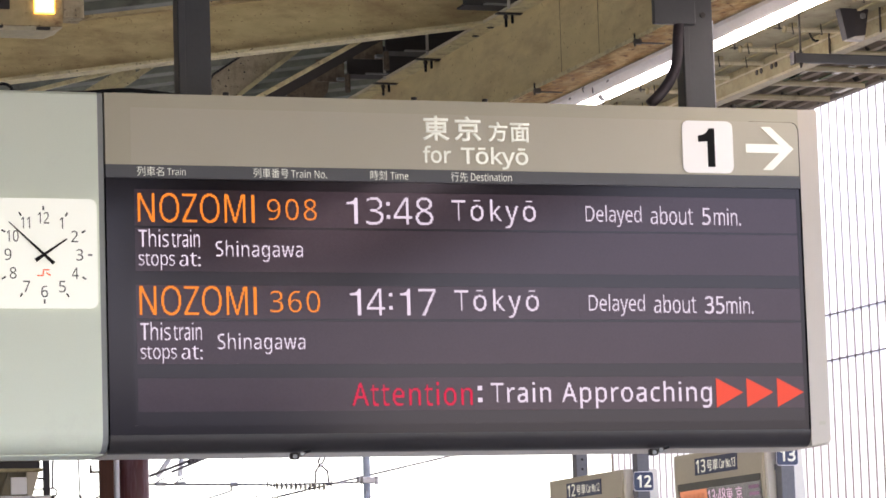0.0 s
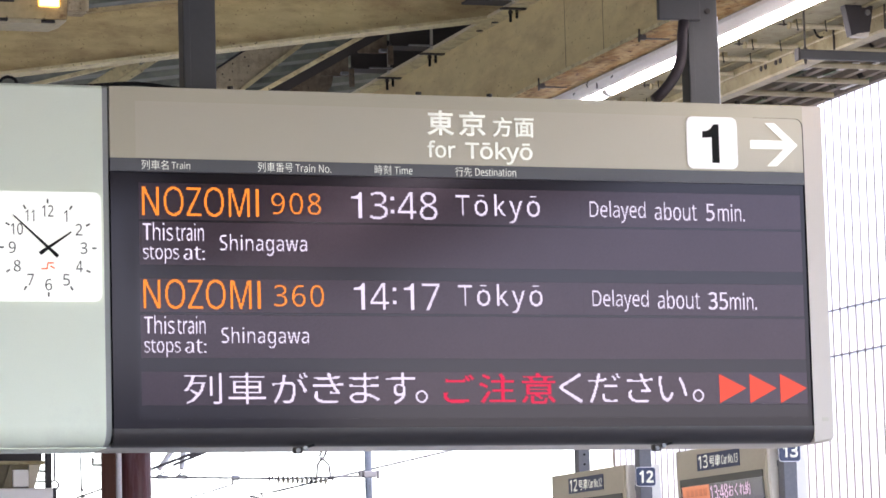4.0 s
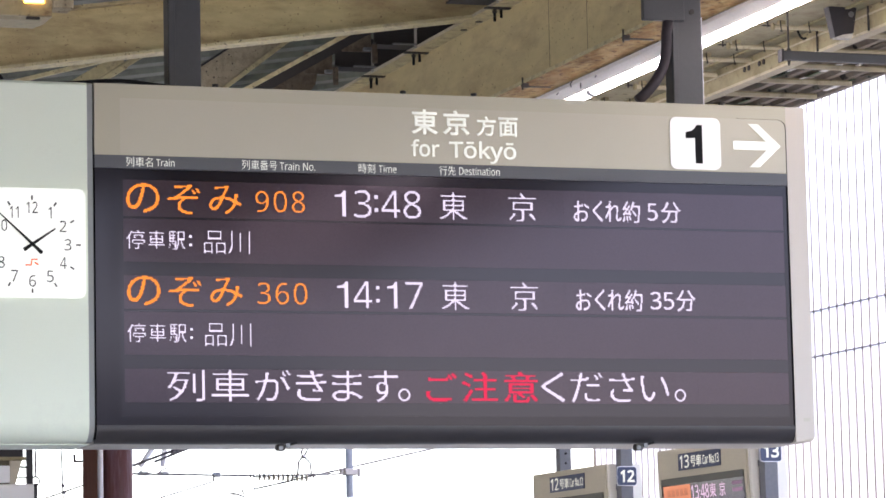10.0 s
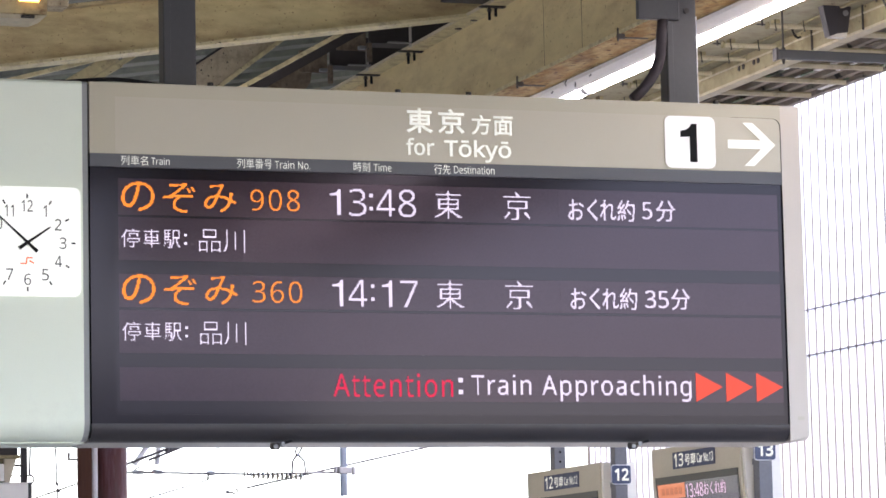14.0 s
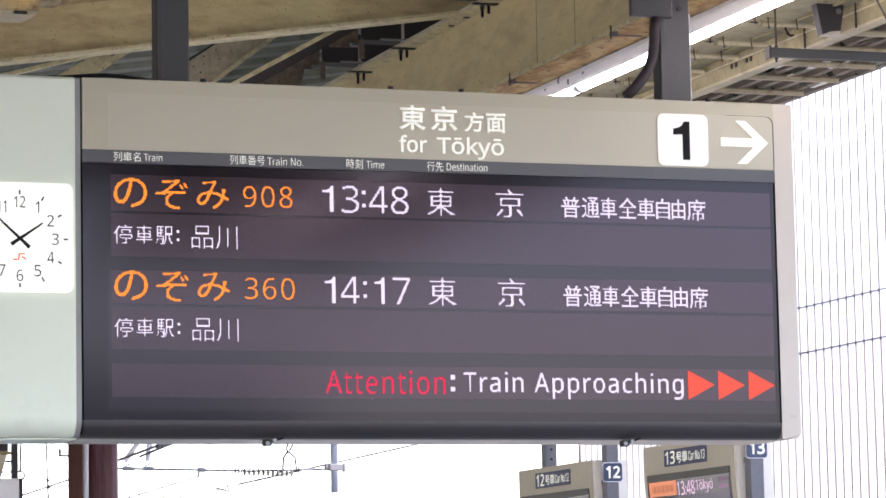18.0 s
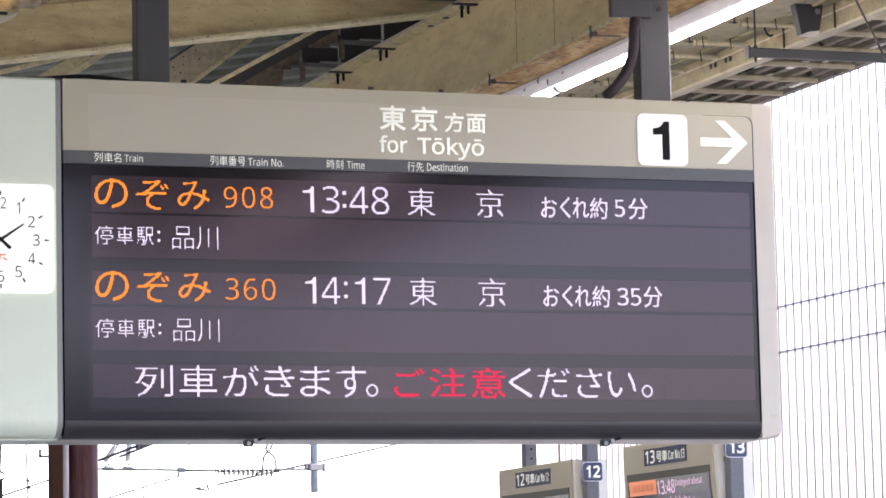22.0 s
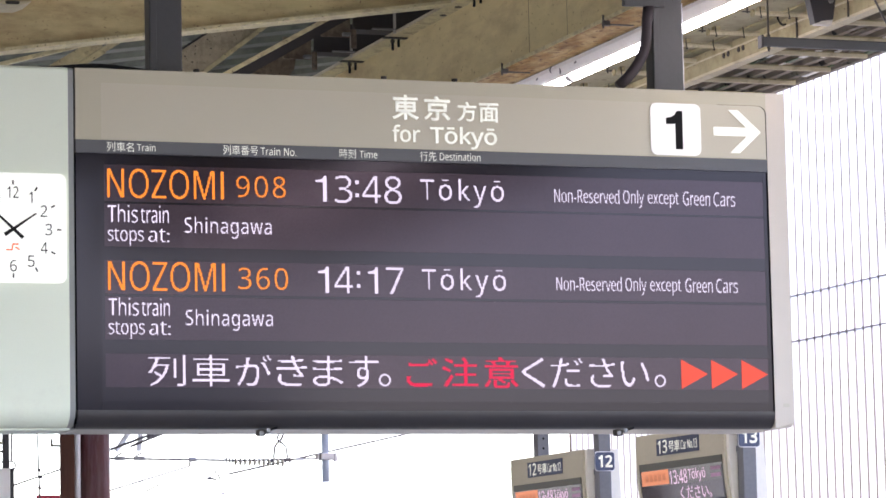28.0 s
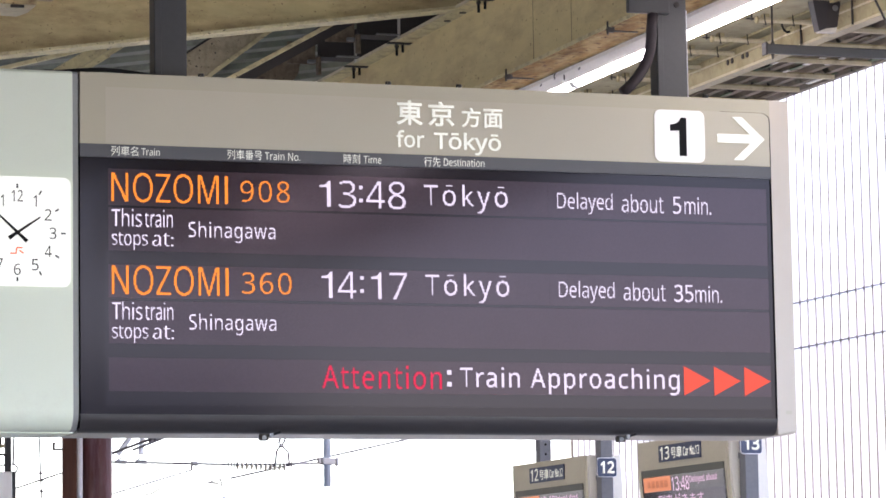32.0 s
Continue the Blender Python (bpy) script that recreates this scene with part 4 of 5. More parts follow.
NUMBER_1 = (("9", 0.643, 0.695, 3.314, 3.396), ("0", 0.717, 0.769, 3.315, 3.397), ("8", 0.791, 0.842, 3.315, 3.398))
NUMBER_2 = (("3", 0.645, 0.697, 2.953, 3.036), ("6", 0.719, 0.771, 2.953, 3.036), ("0", 0.793, 0.846, 2.953, 3.036))
for owner, dz, figures, number in ((name_1, 0.0, CLOCK_1, NUMBER_1), (name_2, -0.360, CLOCK_2, NUMBER_2)):
    for place in (front, back):
        for c in figures:
            place(owner, c[0], LED_WHITE, *c[1:], -0.010)
        for c in number:
            place(owner, c[0], LED_ORANGE, *c[1:], -0.010)
    front(owner, "NOZOM", LED_ORANGE, 0.126, 0.554, 3.300 + dz, 3.414 + dz, -0.006)
    front(owner, "I", LED_ORANGE, 0.579, 0.591, 3.303 + dz, 3.411 + dz)
    front(owner, "Tōkyō", LED_WHITE, 1.402, 1.756, 3.294 + dz, 3.408 + dz, -0.006, 1.25)
    for c in (("の", 0.125, 0.257, 3.302, 3.416), ("ぞ", 0.289, 0.420, 3.299, 3.414), ("み", 0.456, 0.585, 3.304, 3.413)):
        back(owner, c[0], LED_ORANGE, c[1], c[2], c[3] + dz, c[4] + dz, -0.002)
    back(owner, "東", LED_WHITE, 1.403, 1.517, 3.299 + dz, 3.411 + dz, -0.006)
    back(owner, "京", LED_WHITE, 1.694, 1.811, 3.300 + dz, 3.413 + dz, -0.006)
for owner, dz in ((stop_1, 0.0), (stop_2, -0.3605)):
    front(owner, "This", LED_WHITE, 0.127, 0.245, 3.204 + dz, 3.274 + dz, -0.009)
    front(owner, "train", LED_WHITE, 0.258, 0.368, 3.204 + dz, 3.272 + dz, -0.009)
    front(owner, "stops", LED_WHITE, 0.127, 0.268, 3.114 + dz, 3.183 + dz, -0.009)
    front(owner, "at:", LED_WHITE, 0.287, 0.370, 3.131 + dz, 3.183 + dz, -0.009)
    front(owner, "Shinagawa", LED_WHITE, 0.432, 0.782, 3.150 + dz, 3.232 + dz, -0.007, 1.08)
    for c in (("停", 0.125, 0.197, 3.160, 3.231), ("車", 0.212, 0.276, 3.162, 3.231), ("駅", 0.292, 0.358, 3.160, 3.230), (":", 0.374, 0.387, 3.174, 3.216), ("品", 0.433, 0.518, 3.147, 3.235), ("川", 0.530, 0.617, 3.147, 3.235)):
        back(owner, c[0], LED_WHITE, c[1], c[2], c[3] + dz, c[4] + dz, -0.014 if c[0] in "品川" else -0.006)
front(notice, "Attention", LED_RED, 0.969, 1.464, 2.586, 2.679, -0.002, 1.12)
front(notice, ":", LED_WHITE, 1.487, 1.511, 2.598, 2.663)
front(notice, "Train Approaching", LED_WHITE, 1.542, 2.489, 2.571, 2.679, -0.001, 1.12)
for x in (2.510, 2.644, 2.779):
    part("arrow_lamp", sweep([(x, 2.571), (x, 2.690), (x + 0.118, 2.632)], "y", 0.0062, 0.0078), LED_CORAL, arrows, "lit coral-red arrow", at=ORIGIN[arrows])

# Japanese notice
for c in (("列", 0.281, 0.428, 2.573, 2.693), ("車", 0.456, 0.604, 2.573, 2.694), ("が", 0.631, 0.773, 2.576, 2.694), ("き", 0.795, 0.918, 2.576, 2.694), ("ま", 0.943, 1.066, 2.576, 2.694), ("す", 1.092, 1.213, 2.572, 2.695), ("。", 1.214, 1.263, 2.576, 2.625), ("く", 1.815, 1.918, 2.574, 2.694), ("だ", 1.941, 2.078, 2.574, 2.692), ("さ", 2.108, 2.218, 2.576, 2.692), ("い", 2.245, 2.366, 2.579, 2.681), ("。", 2.392, 2.440, 2.578, 2.628)):
    back(notice, c[0], LED_WHITE, *c[1:], -0.006)
for c in (("ご", 1.330, 1.458, 2.575, 2.688), ("注", 1.479, 1.630, 2.574, 2.692), ("意", 1.654, 1.800, 2.572, 2.694)):
    back(notice, c[0], LED_RED, *c[1:], 0.006)


def side(owner, turn, words, dz=0.0):
    for body, a, b, lo, hi in words:
        front(owner, body, LED_WHITE, a, b, lo + dz, hi + dz, -0.008 if body.isascii() and body not in ("5", "35") else 0.004, 1.0, 90 * turn)


FREE = (("普", 1.975, 2.054, 3.305, 3.390), ("通", 2.064, 2.138, 3.305, 3.390), ("車", 2.144, 2.216, 3.306, 3.390), ("全", 2.224, 2.303, 3.307, 3.391), ("車", 2.307, 2.383, 3.307, 3.391), ("自", 2.389, 2.450, 3.308, 3.391), ("由", 2.458, 2.518, 3.308, 3.391), ("席", 2.527, 2.607, 3.306, 3.392))
LATE = (("お", 1.973, 2.040, 3.305, 3.389), ("く", 2.056, 2.100, 3.304, 3.391), ("れ", 2.110, 2.180, 3.306, 3.389), ("約", 2.186, 2.262, 3.304, 3.391))
SEATS = (("Non-Reserved", 1.974, 2.258, 3.324, 3.381), ("Only", 2.275, 2.366, 3.310, 3.381), ("except", 2.384, 2.520, 3.311, 3.375), ("Green", 2.540, 2.660, 3.324, 3.381), ("Cars", 2.677, 2.773, 3.324, 3.381))
remark_1, remark_2 = strip("first", SPLIT, RIGHT), strip("second", SPLIT, RIGHT)
for owner, dz in ((remark_1, 0.0), (remark_2, -0.361)):
    side(owner, 0, (("Delayed", 1.971, 2.212, 3.303, 3.391), ("about", 2.253, 2.437, 3.316, 3.391)), dz)
    side(owner, 1, FREE, dz)
    side(owner, 2, LATE, dz)
    side(owner, 3, SEATS, dz + 0.003 if dz else 0.0)
side(remark_1, 0, (("5", 2.479, 2.515, 3.316, 3.386), ("min.", 2.531, 2.649, 3.315, 3.386)))
side(remark_2, 0, (("35", 2.476, 2.560, 2.953, 3.024), ("min.", 2.570, 2.688, 2.953, 3.022)))
side(remark_1, 2, (("5", 2.296, 2.339, 3.315, 3.385), ("分", 2.356, 2.441, 3.305, 3.393)))
side(remark_2, 2, (("35", 2.298, 2.400, 2.952, 3.023), ("分", 2.412, 2.494, 2.944, 3.032)))

# black cable that lies on the housing, and its hook
t = thing("loose_cable", (0.15, 0.1, 3.80), "thin black cable lying on top of the board", "cable")
part("sheath", pipe_path([(-0.12 + 0.06 * k, 0.08, 3.808 + 0.018 * math.sin(math.pi * k / 8) ** 2) for k in range(9)], 0.008, 8), MATT_BLACK, t, smooth=True)
t = thing("lifting_hook", (-0.37, 0.1, 3.80), "black bent lifting hook on top of the cabinet", "hook")
part("ring", pipe_path([(-0.38 + 0.035 * math.cos(radians(a)), 0.05, 3.803 + 0.03 * math.sin(radians(a))) for a in range(190, -20, -30)], 0.006, 8), MATT_BLACK, t, smooth=True)

# ---- the cabinet with the clock ----
cabinet = thing("clock_cabinet", (-0.27, 0.17, 2.42), "pale green-grey enamelled steel cabinet beside the departure board", "cabinet")
prof = [(0.35, 3.80), (0.35, 2.415)] + [(0.075 - 0.08 * math.sin(radians(a)), 2.49 - 0.075 * math.cos(radians(a))) for a in range(0, 91, 6)] + [(-0.005, 3.79), (0.004, 3.80)]
part("shell", sweep(prof, "x", -0.53, -0.029), CABINET, cabinet)
rim = [(y if y > 0.3 else y + 0.007, z) for y, z in prof]
# Flat rim; its dark colour does the shading of a rounded edge.
part("edge_rim", sweep(rim, "x", -0.0285, -0.0065), ENAMEL_SHADE, cabinet, "rim coloured dark for the rounded edge's shading")
part("underside", box(-0.53, -0.012, 0.078, 0.35, 2.408, 2.4145, 0.002), CABINET, cabinet)
# Black strip added for the dark gap between cabinet and board.
part("seal", box(-0.0060, -0.0005, 0.012, 0.34, 2.45, 3.795), MATT_BLACK, cabinet, "matt black filler")

clock = thing("station_clock", (-0.248, -0.01, 2.962), "square white lit clock with black numerals and pointers", "clock")
part("face", sweep(rounded(-0.462, -0.040, 2.962, 3.383, 0.03), "y", -0.018, -0.008), CLOCK_FACE, clock, "white lit clock face")
CX, CZ = -0.248, 3.167
for h in range(1, 13):
    a = radians(30 * h)
    wide = {1: 0.013, 11: 0.034, 12: 0.043, 10: 0.046}.get(h, 0.026)
    x, z = CX + 0.138 * math.sin(a), CZ + 0.141 * math.cos(a)
    part("numeral", word(str(h), x - wide / 2, x + wide / 2, z - 0.022, z + 0.022, -0.0182, 0.0, 0.001), CLOCK_INK, clock)
    d, s = (math.sin(a), math.cos(a)), (0.0032 * math.cos(a), -0.0032 * math.sin(a))
    corners = [(CX + r * d[0] + k * s[0], CZ + r * d[1] + k * s[1]) for r, k in ((0.170, -1), (0.187, -1), (0.187, 1), (0.170, 1))]
    part("tick", sweep(corners, "y", -0.0192, -0.0182), CLOCK_INK, clock)
# two bent strokes in orange-red for the emblem
bm = bar((-0.275, -0.0188, 3.087), (-0.252, -0.0188, 3.087), 0.002, 0.005)
bar((-0.253, -0.0188, 3.087), (-0.250, -0.0188, 3.109), 0.002, 0.005, bm=bm)
bar((-0.250, -0.0188, 3.109), (-0.228, -0.0188, 3.109), 0.002, 0.005, bm=bm)
bar((-0.240, -0.0188, 3.098), (-0.224, -0.0188, 3.088), 0.002, 0.005, bm=bm)
part("emblem", bm, glow("orange emblem", (0.8, 0.16, 0.05), 0.1, (0.75, 0.13, 0.03)), clock, "orange-red emblem strokes")


def pointer(name, degrees, long, tail, w0, w1, y):
    a = radians(degrees)
    d, s = Vector((math.sin(a), 0, math.cos(a))), Vector((math.cos(a), 0, -math.sin(a)))
    c = Vector((CX, y, CZ))
    pts = [c - tail * d - w0 * 1.35 * s, c - w0 * s, c + long * d - w1 * s, c + long * d + w1 * s, c + w0 * s, c - tail * d + w0 * 1.35 * s]
    part(name, sweep([(p.x, p.z) for p in pts], "y", y, y + 0.0015), INK, clock, "black pointer")


pointer("hour_pointer", 55.6, 0.108, 0.04, 0.0058, 0.0028, -0.0225)
pointer("minute_pointer", 312.6, 0.182, 0.05, 0.0052, 0.0018, -0.0255)
part("pivot", rod((CX, -0.028, CZ), (CX, -0.018, CZ), 0.008, 12), INK, clock)


# ---- the two car number signs over the platform edge ----
SIGN_DRUMS = []


def car_sign(y0, y1, ztop, number):
    t = thing("car_number_sign", (3.88, (y0 + y1) / 2, ztop - 0.62), "khaki hanging car number sign with a small lit display", "sign", "car number signs")
    low = ztop - 0.62
    front_line = [(3.80, ztop), (3.80, ztop - 0.10), (3.802, ztop - 0.18), (3.808, ztop - 0.27), (3.820, ztop - 0.36), (3.843, ztop - 0.46), (3.895, ztop - 0.60), (3.91, low)]
    rear = [(4.025, low), (3.995, ztop)]

    def x_at(z):
        for (xa, za), (xb, zb) in zip(front_line, front_line[1:]):
            if zb <= z <= za:
                return xa + (xb - xa) * (za - z) / (za - zb)
        return front_line[-1][0]

    def skin(ya, yb, za, zb, off, thick, n=6):
        zs = [za + (zb - za) * k / n for k in range(n + 1)]
        pts = [(x_at(z) - off, z) for z in zs] + [(x_at(z) - off + thick, z) for z in zs[::-1]]
        return sweep(pts, "y", ya, yb)

    part("housing", sweep(front_line + rear, "y", y0 + 0.03, y1), SIGN_BODY, t)
    part("end_panel", sweep([(x + 0.012, z) for x, z in front_line] + rear, "y", y0, y0 + 0.0295), END_LIT, t, "end panel paled for the sky light on it")
    part("display", skin(y0 + 0.06, y1 - 0.05, ztop - 0.15, ztop - 0.56, 0.004, 0.006, 24), SIGN_DISPLAY, t, "dark glossy display")
    # Greenish reflection across the display's top, put into a strip's colour.
    part("display_band", skin(y0 + 0.06, y1 - 0.05, ztop - 0.149, ztop - 0.185, 0.006, 0.004, 2), BAND_REFLECTION, t)
    label = part("number_label", skin(y0 + 0.33, y0 + 0.86, ztop - 0.03, ztop - 0.115, 0.005, 0.006, 2), SIGN_BLUE, t, "navy label with white print")

    def side_word(body, ya, yb, za, zb, off, mat, owner, weight=0.0):
        bm = word(body, -yb, -ya, za, zb, 0.0, weight, 0.001)
        for v in bm.verts:
            u, d, z = v.co
            v.co = Vector((x_at(z) - off + d, -u, z))
        part("lettering", bm, mat, owner)

    side_word(number, y0 + 0.72, y0 + 0.84, ztop - 0.105, ztop - 0.038, 0.0055, LETTER_GLOW, label, 0.012)
    side_word("号車", y0 + 0.56, y0 + 0.70, ztop - 0.103, ztop - 0.045, 0.0055, LETTER_GLOW, label, 0.012)
    side_word("Car No." + number, y0 + 0.345, y0 + 0.545, ztop - 0.098, ztop - 0.052, 0.0055, LETTER_GLOW, label, 0.004)
    part("train_name_block", skin(y1 - 0.42, y1 - 0.075, ztop - 0.188, ztop - 0.262, 0.0065, 0.003, 3), SMALL_ORANGE, t, "lit orange block")
    for k in range(5):
        part("block_print", skin(y1 - 0.385 + 0.055 * k, y1 - 0.345 + 0.055 * k, ztop - 0.207, ztop - 0.243, 0.0072, 0.001, 1), SMALL_SALMON, t, "faint salmon mark")

    def sign_drum(za, zb, ya, yb, tilt, sides):
        """A square lamp drum set in the leaning front, with the words of each of its sides."""
        zc, half = ztop + (za + zb) / 2, (zb - za) / 2
        at = Vector((x_at(zc) - 0.0052 + half, (ya + yb) / 2, zc))
        lean_back = Matrix.Rotation(radians(-tilt), 3, "Y")
        bm = box(at.x - half, at.x + half, ya, yb, zc - half, zc + half)
        bmesh.ops.rotate(bm, verts=bm.verts, cent=at, matrix=lean_back)
        drum = part("lamp_drum", bm, SIGN_DISPLAY, t, at=at)
        for k, words in enumerate(sides):
            for body, p, q, lo, hi in words:
                bm = word(body, -q, -p, ztop + lo, ztop + hi, 0.0, 0.0, 0.001) if body else box(-q, -p, -0.001, 0.0, ztop + lo, ztop + hi)
                for v in bm.verts:
                    v.co = Vector((at.x - half - 0.0004 + v.co.y, -v.co.x, v.co.z))
                bmesh.ops.rotate(bm, verts=bm.verts, cent=at, matrix=lean_back @ Matrix.Rotation(radians(-90 * k), 3, "Y"))
                part("letters" if body else "print_bar", bm, SMALL_WHITE if body else SMALL_LILAC, drum, at=at)
        return drum

    hour = ("13:48", y1 - 0.655, y1 - 0.435, -0.265, -0.194)
    bars = tuple(("", y0 + 0.08, y0 + 0.20, z - 0.018, z) for z in (-0.198, -0.232))
    field = sign_drum(-0.268, -0.190, y0 + 0.07, y1 - 0.425, 3.8, (
        (hour, ("東", y1 - 0.745, y1 - 0.665, -0.264, -0.195), ("京", y1 - 0.86, y1 - 0.785, -0.264, -0.195)) + bars,
        (hour, ("おくれ約", y1 - 0.93, y1 - 0.665, -0.262, -0.196)),
        (hour, ("Tōkyō", y1 - 0.88, y1 - 0.67, -0.264, -0.196)) + bars,
        (hour, ("Delayed about", y1 - 1.0, y1 - 0.665, -0.242, -0.196))))
    line = sign_drum(-0.350, -0.272, y0 + 0.07, y1 - 0.10, 7.6, (
        (("列車がきます。", y1 - 0.86, y1 - 0.25, -0.345, -0.277),),
        (("ください。", y1 - 0.93, y1 - 0.55, -0.345, -0.277),)))
    SIGN_DRUMS.append((field, line))
    # hangers
    for ya, holes in ((y1 - 0.32, True), (y0 - 0.09, False)):
        p = part("hanger_post", box(3.845, 3.915, ya, ya + 0.07, low if not holes else ztop, 3.86, 0.004), POST_EDGE, t, "grey square hanger post")
        if holes:
            for k in range(4):
                part("hole", rod((3.88, ya - 0.002, ztop + 0.05 + 0.055 * k), (3.88, ya + 0.001, ztop + 0.05 + 0.055 * k), 0.007, 8), MATT_BLACK, p)
    for z in (ztop - 0.14, ztop - 0.5):
        part("post_strap", box(3.85, 3.91, y0 - 0.019, y0 + 0.003, z, z + 0.03), POST_EDGE, t)
    tag = part("number_tag", sweep(rounded(3.824, 3.932, ztop - 0.12, ztop - 0.022, 0.014), "y", y0 - 0.096, y0 - 0.0905), SIGN_BLUE, t, "navy number tag")
    part("lettering", word(number, 3.838, 3.920, ztop - 0.104, ztop - 0.038, y0 - 0.0963, 0.035, 0.001), LETTER_GLOW, tag)
    part("tag_rim", sweep(rounded(3.820, 3.936, ztop - 0.124, ztop - 0.018, 0.016), "y", y0 - 0.0904, y0 - 0.089), PIPE_WHITE, tag)
    return t


t = thing("sign_beam", (3.88, 5.0, 3.86), "grey square steel beam that carries the car number signs", "beam")
part("beam", box(3.845, 3.915, 2.2, 9.0, 3.861, 3.92, 0.004), POST_EDGE, t)
for y in (8.0, 8.9):
    part("hanger", box(3.85, 3.91, y, y + 0.06, 3.9205, 4.329, 0.003), POST_EDGE, t)
car_sign(4.285, 5.425, 2.566, "12")
car_sign(2.43, 3.575, 2.588, "13")

# ---- the maroon column with its pipe ----
t = thing("column", (1.92, 8.1, 0.0), "maroon painted steel column with scuffed paint", "column")
part("shaft", rod((2.000, 8.10, 0.0), (2.000, 8.10, roof_z(1.9) - 0.01), 0.098, 32), MAROON, t, smooth=True)
part("flange", box(1.76, 1.85, 8.0, 8.03, 0.0, roof_z(1.76) - 0.01, 0.003), MAROON_EDGE, t, "red-brown flange")
part("web", box(1.848, 1.902, 8.08, 8.10, 0.0, roof_z(1.8) - 0.02), MAROON_EDGE, t)
t = thing("downpipe", (1.875, 8.03, 0.0), "pale grey pipe clipped into the column", "pipe")
part("pipe", rod((1.875, 8.035, 0.0), (1.875, 8.035, roof_z(1.87) - 0.01), 0.020, 14), PIPE_WHITE, t, smooth=True)
t = thing("column_hook", (1.72, 8.02, 2.80), "small dark steel hook on the column", "hook")
part("arm", box(1.705, 1.76, 8.005, 8.025, 2.795, 2.808), BOLT, t)
part("upturn", box(1.700, 1.712, 8.005, 8.025, 2.795, 2.845), BOLT, t)

# ---- the equipment farther along, hung on a dark post ----
t = thing("equipment_post", (2.245, 12.03, 2.0), "dark steel hanging post with white box and olive cover", "equipment")
part("post", box(2.240, 2.284, 12.0, 12.06, 2.1, roof_z(2.2) + 0.03, 0.004), SPEAKER_GREY, t)
part("white_box", box(1.70, 2.271, 11.90, 11.995, 2.30, 2.857, 0.012), PLATE_WHITE, t, "white enamelled box")
part("box_edge", box(2.272, 2.297, 11.90, 12.0, 2.30, 2.86, 0.003), SPEAKER_GREY, t)
part("cover", box(1.65, 2.205, 11.92, 12.0, 3.115, 3.20, 0.012), OLIVE, t)
part("cover_gap", box(1.65, 2.195, 11.93, 12.0, 3.062, 3.113), DARK_BOX, t)
part("cover_lip", box(1.65, 2.212, 11.91, 12.0, 3.035, 3.060, 0.005), YELLOW_STEEL, t)
part("back_plate", box(1.65, 2.125, 11.996, 12.02, 2.858, 3.061), OLIVE, t)
part("lamp_window", box(1.978, 2.096, 11.94, 11.995, 2.868, 2.996, 0.006), PLATE_WHITE, t, "pale square window")
part("bracket", sweep([(2.10, 3.034), (2.19, 3.034), (2.16, 2.93), (2.14, 2.858), (2.10, 2.858)], "y", 11.95, 11.99), SIGN_BODY, t)
part("bracket", sweep([(1.96, 3.034), (1.976, 3.034), (1.976, 2.858), (1.90, 2.858)], "y", 11.95, 11.99), OLIVE, t)
part("cover_bead", rod((1.65, 11.915, 3.125), (2.205, 11.915, 3.125), 0.012, 8), YELLOW_STEEL, t)
part("box_slot", box(2.02, 2.11, 11.896, 11.8995, 2.60, 2.622), MATT_BLACK, t)
part("stay_bracket", rod((2.10, 11.97, 2.99), (2.240, 11.97, 2.985), 0.008, 8), BOLT, t)
part("rib", box(2.16, 2.240, 12.0, 12.03, 2.905, 2.915), BOLT, t)

# ---- overhead line gear beyond the platform ----
def wire_thing(name, label, pieces, at, category="wire"):
    t = thing(name, at, label, category)
    for nm, bm, mat in pieces:
        part(nm, bm, mat, t)
    return t


gantry = thing("line_gantry", (6.2, 14.0, -1.2), "grey steel overhead line gantry with insulators", "gantry")
part("mast", box(0.9, 1.12, 13.9, 14.12, -1.2, 6.2, 0.01), POLE_BLUE, gantry)
part("beam", box(0.9, 8.0029, 13.95, 14.07, 5.9, 6.15, 0.01), POLE_BLUE, gantry)
part("drop_pole", rod((5.38, 14.0, 2.838), (5.38, 14.0, 5.9), 0.031, 14), POLE_BLUE, gantry, "pale blue drop pole", smooth=True)
part("pole_clamp", box(5.33, 5.44, 13.95, 14.05, 3.02, 3.075, 0.008), INSULATOR, gantry)
part("pole_clamp", box(5.455, 5.475, 13.97, 14.03, 3.01, 3.08, 0.004), INSULATOR, gantry)
part("pole_clamp", box(5.30, 5.318, 13.97, 14.03, 3.03, 3.08, 0.004), INSULATOR, gantry)
part("span_rod", rod((3.2, 14.0, 3.047), (4.55, 14.0, 3.022), 0.0085, 8), WIRE, gantry)
part("span_rod", rod((4.55, 14.0, 3.018), (5.36, 14.0, 3.035), 0.008, 8), WIRE, gantry)
for x in (3.62, 3.785):
    part("turnbuckle", rod((x - 0.045, 14.0, 3.042), (x + 0.045, 14.0, 3.040), 0.017, 10), INSULATOR, gantry)
    part("yoke", bar((x - 0.03, 14.0, 3.06), (x + 0.03, 14.0, 3.09), 0.01, 0.012), INSULATOR, gantry)
part("ring", rod((4.205, 14.0, 3.030), (4.265, 14.0, 3.029), 0.020, 10), INSULATOR, gantry)
part("ring", box(4.205, 4.217, 13.99, 14.01, 2.975, 3.03), WIRE, gantry)
for k in range(4):
    part("fitting", rod((4.52 + 0.028 * k, 13.99, 2.995), (4.52 + 0.028 * k, 13.99, 3.05 - 0.006 * k), 0.006, 8), WIRE, gantry)
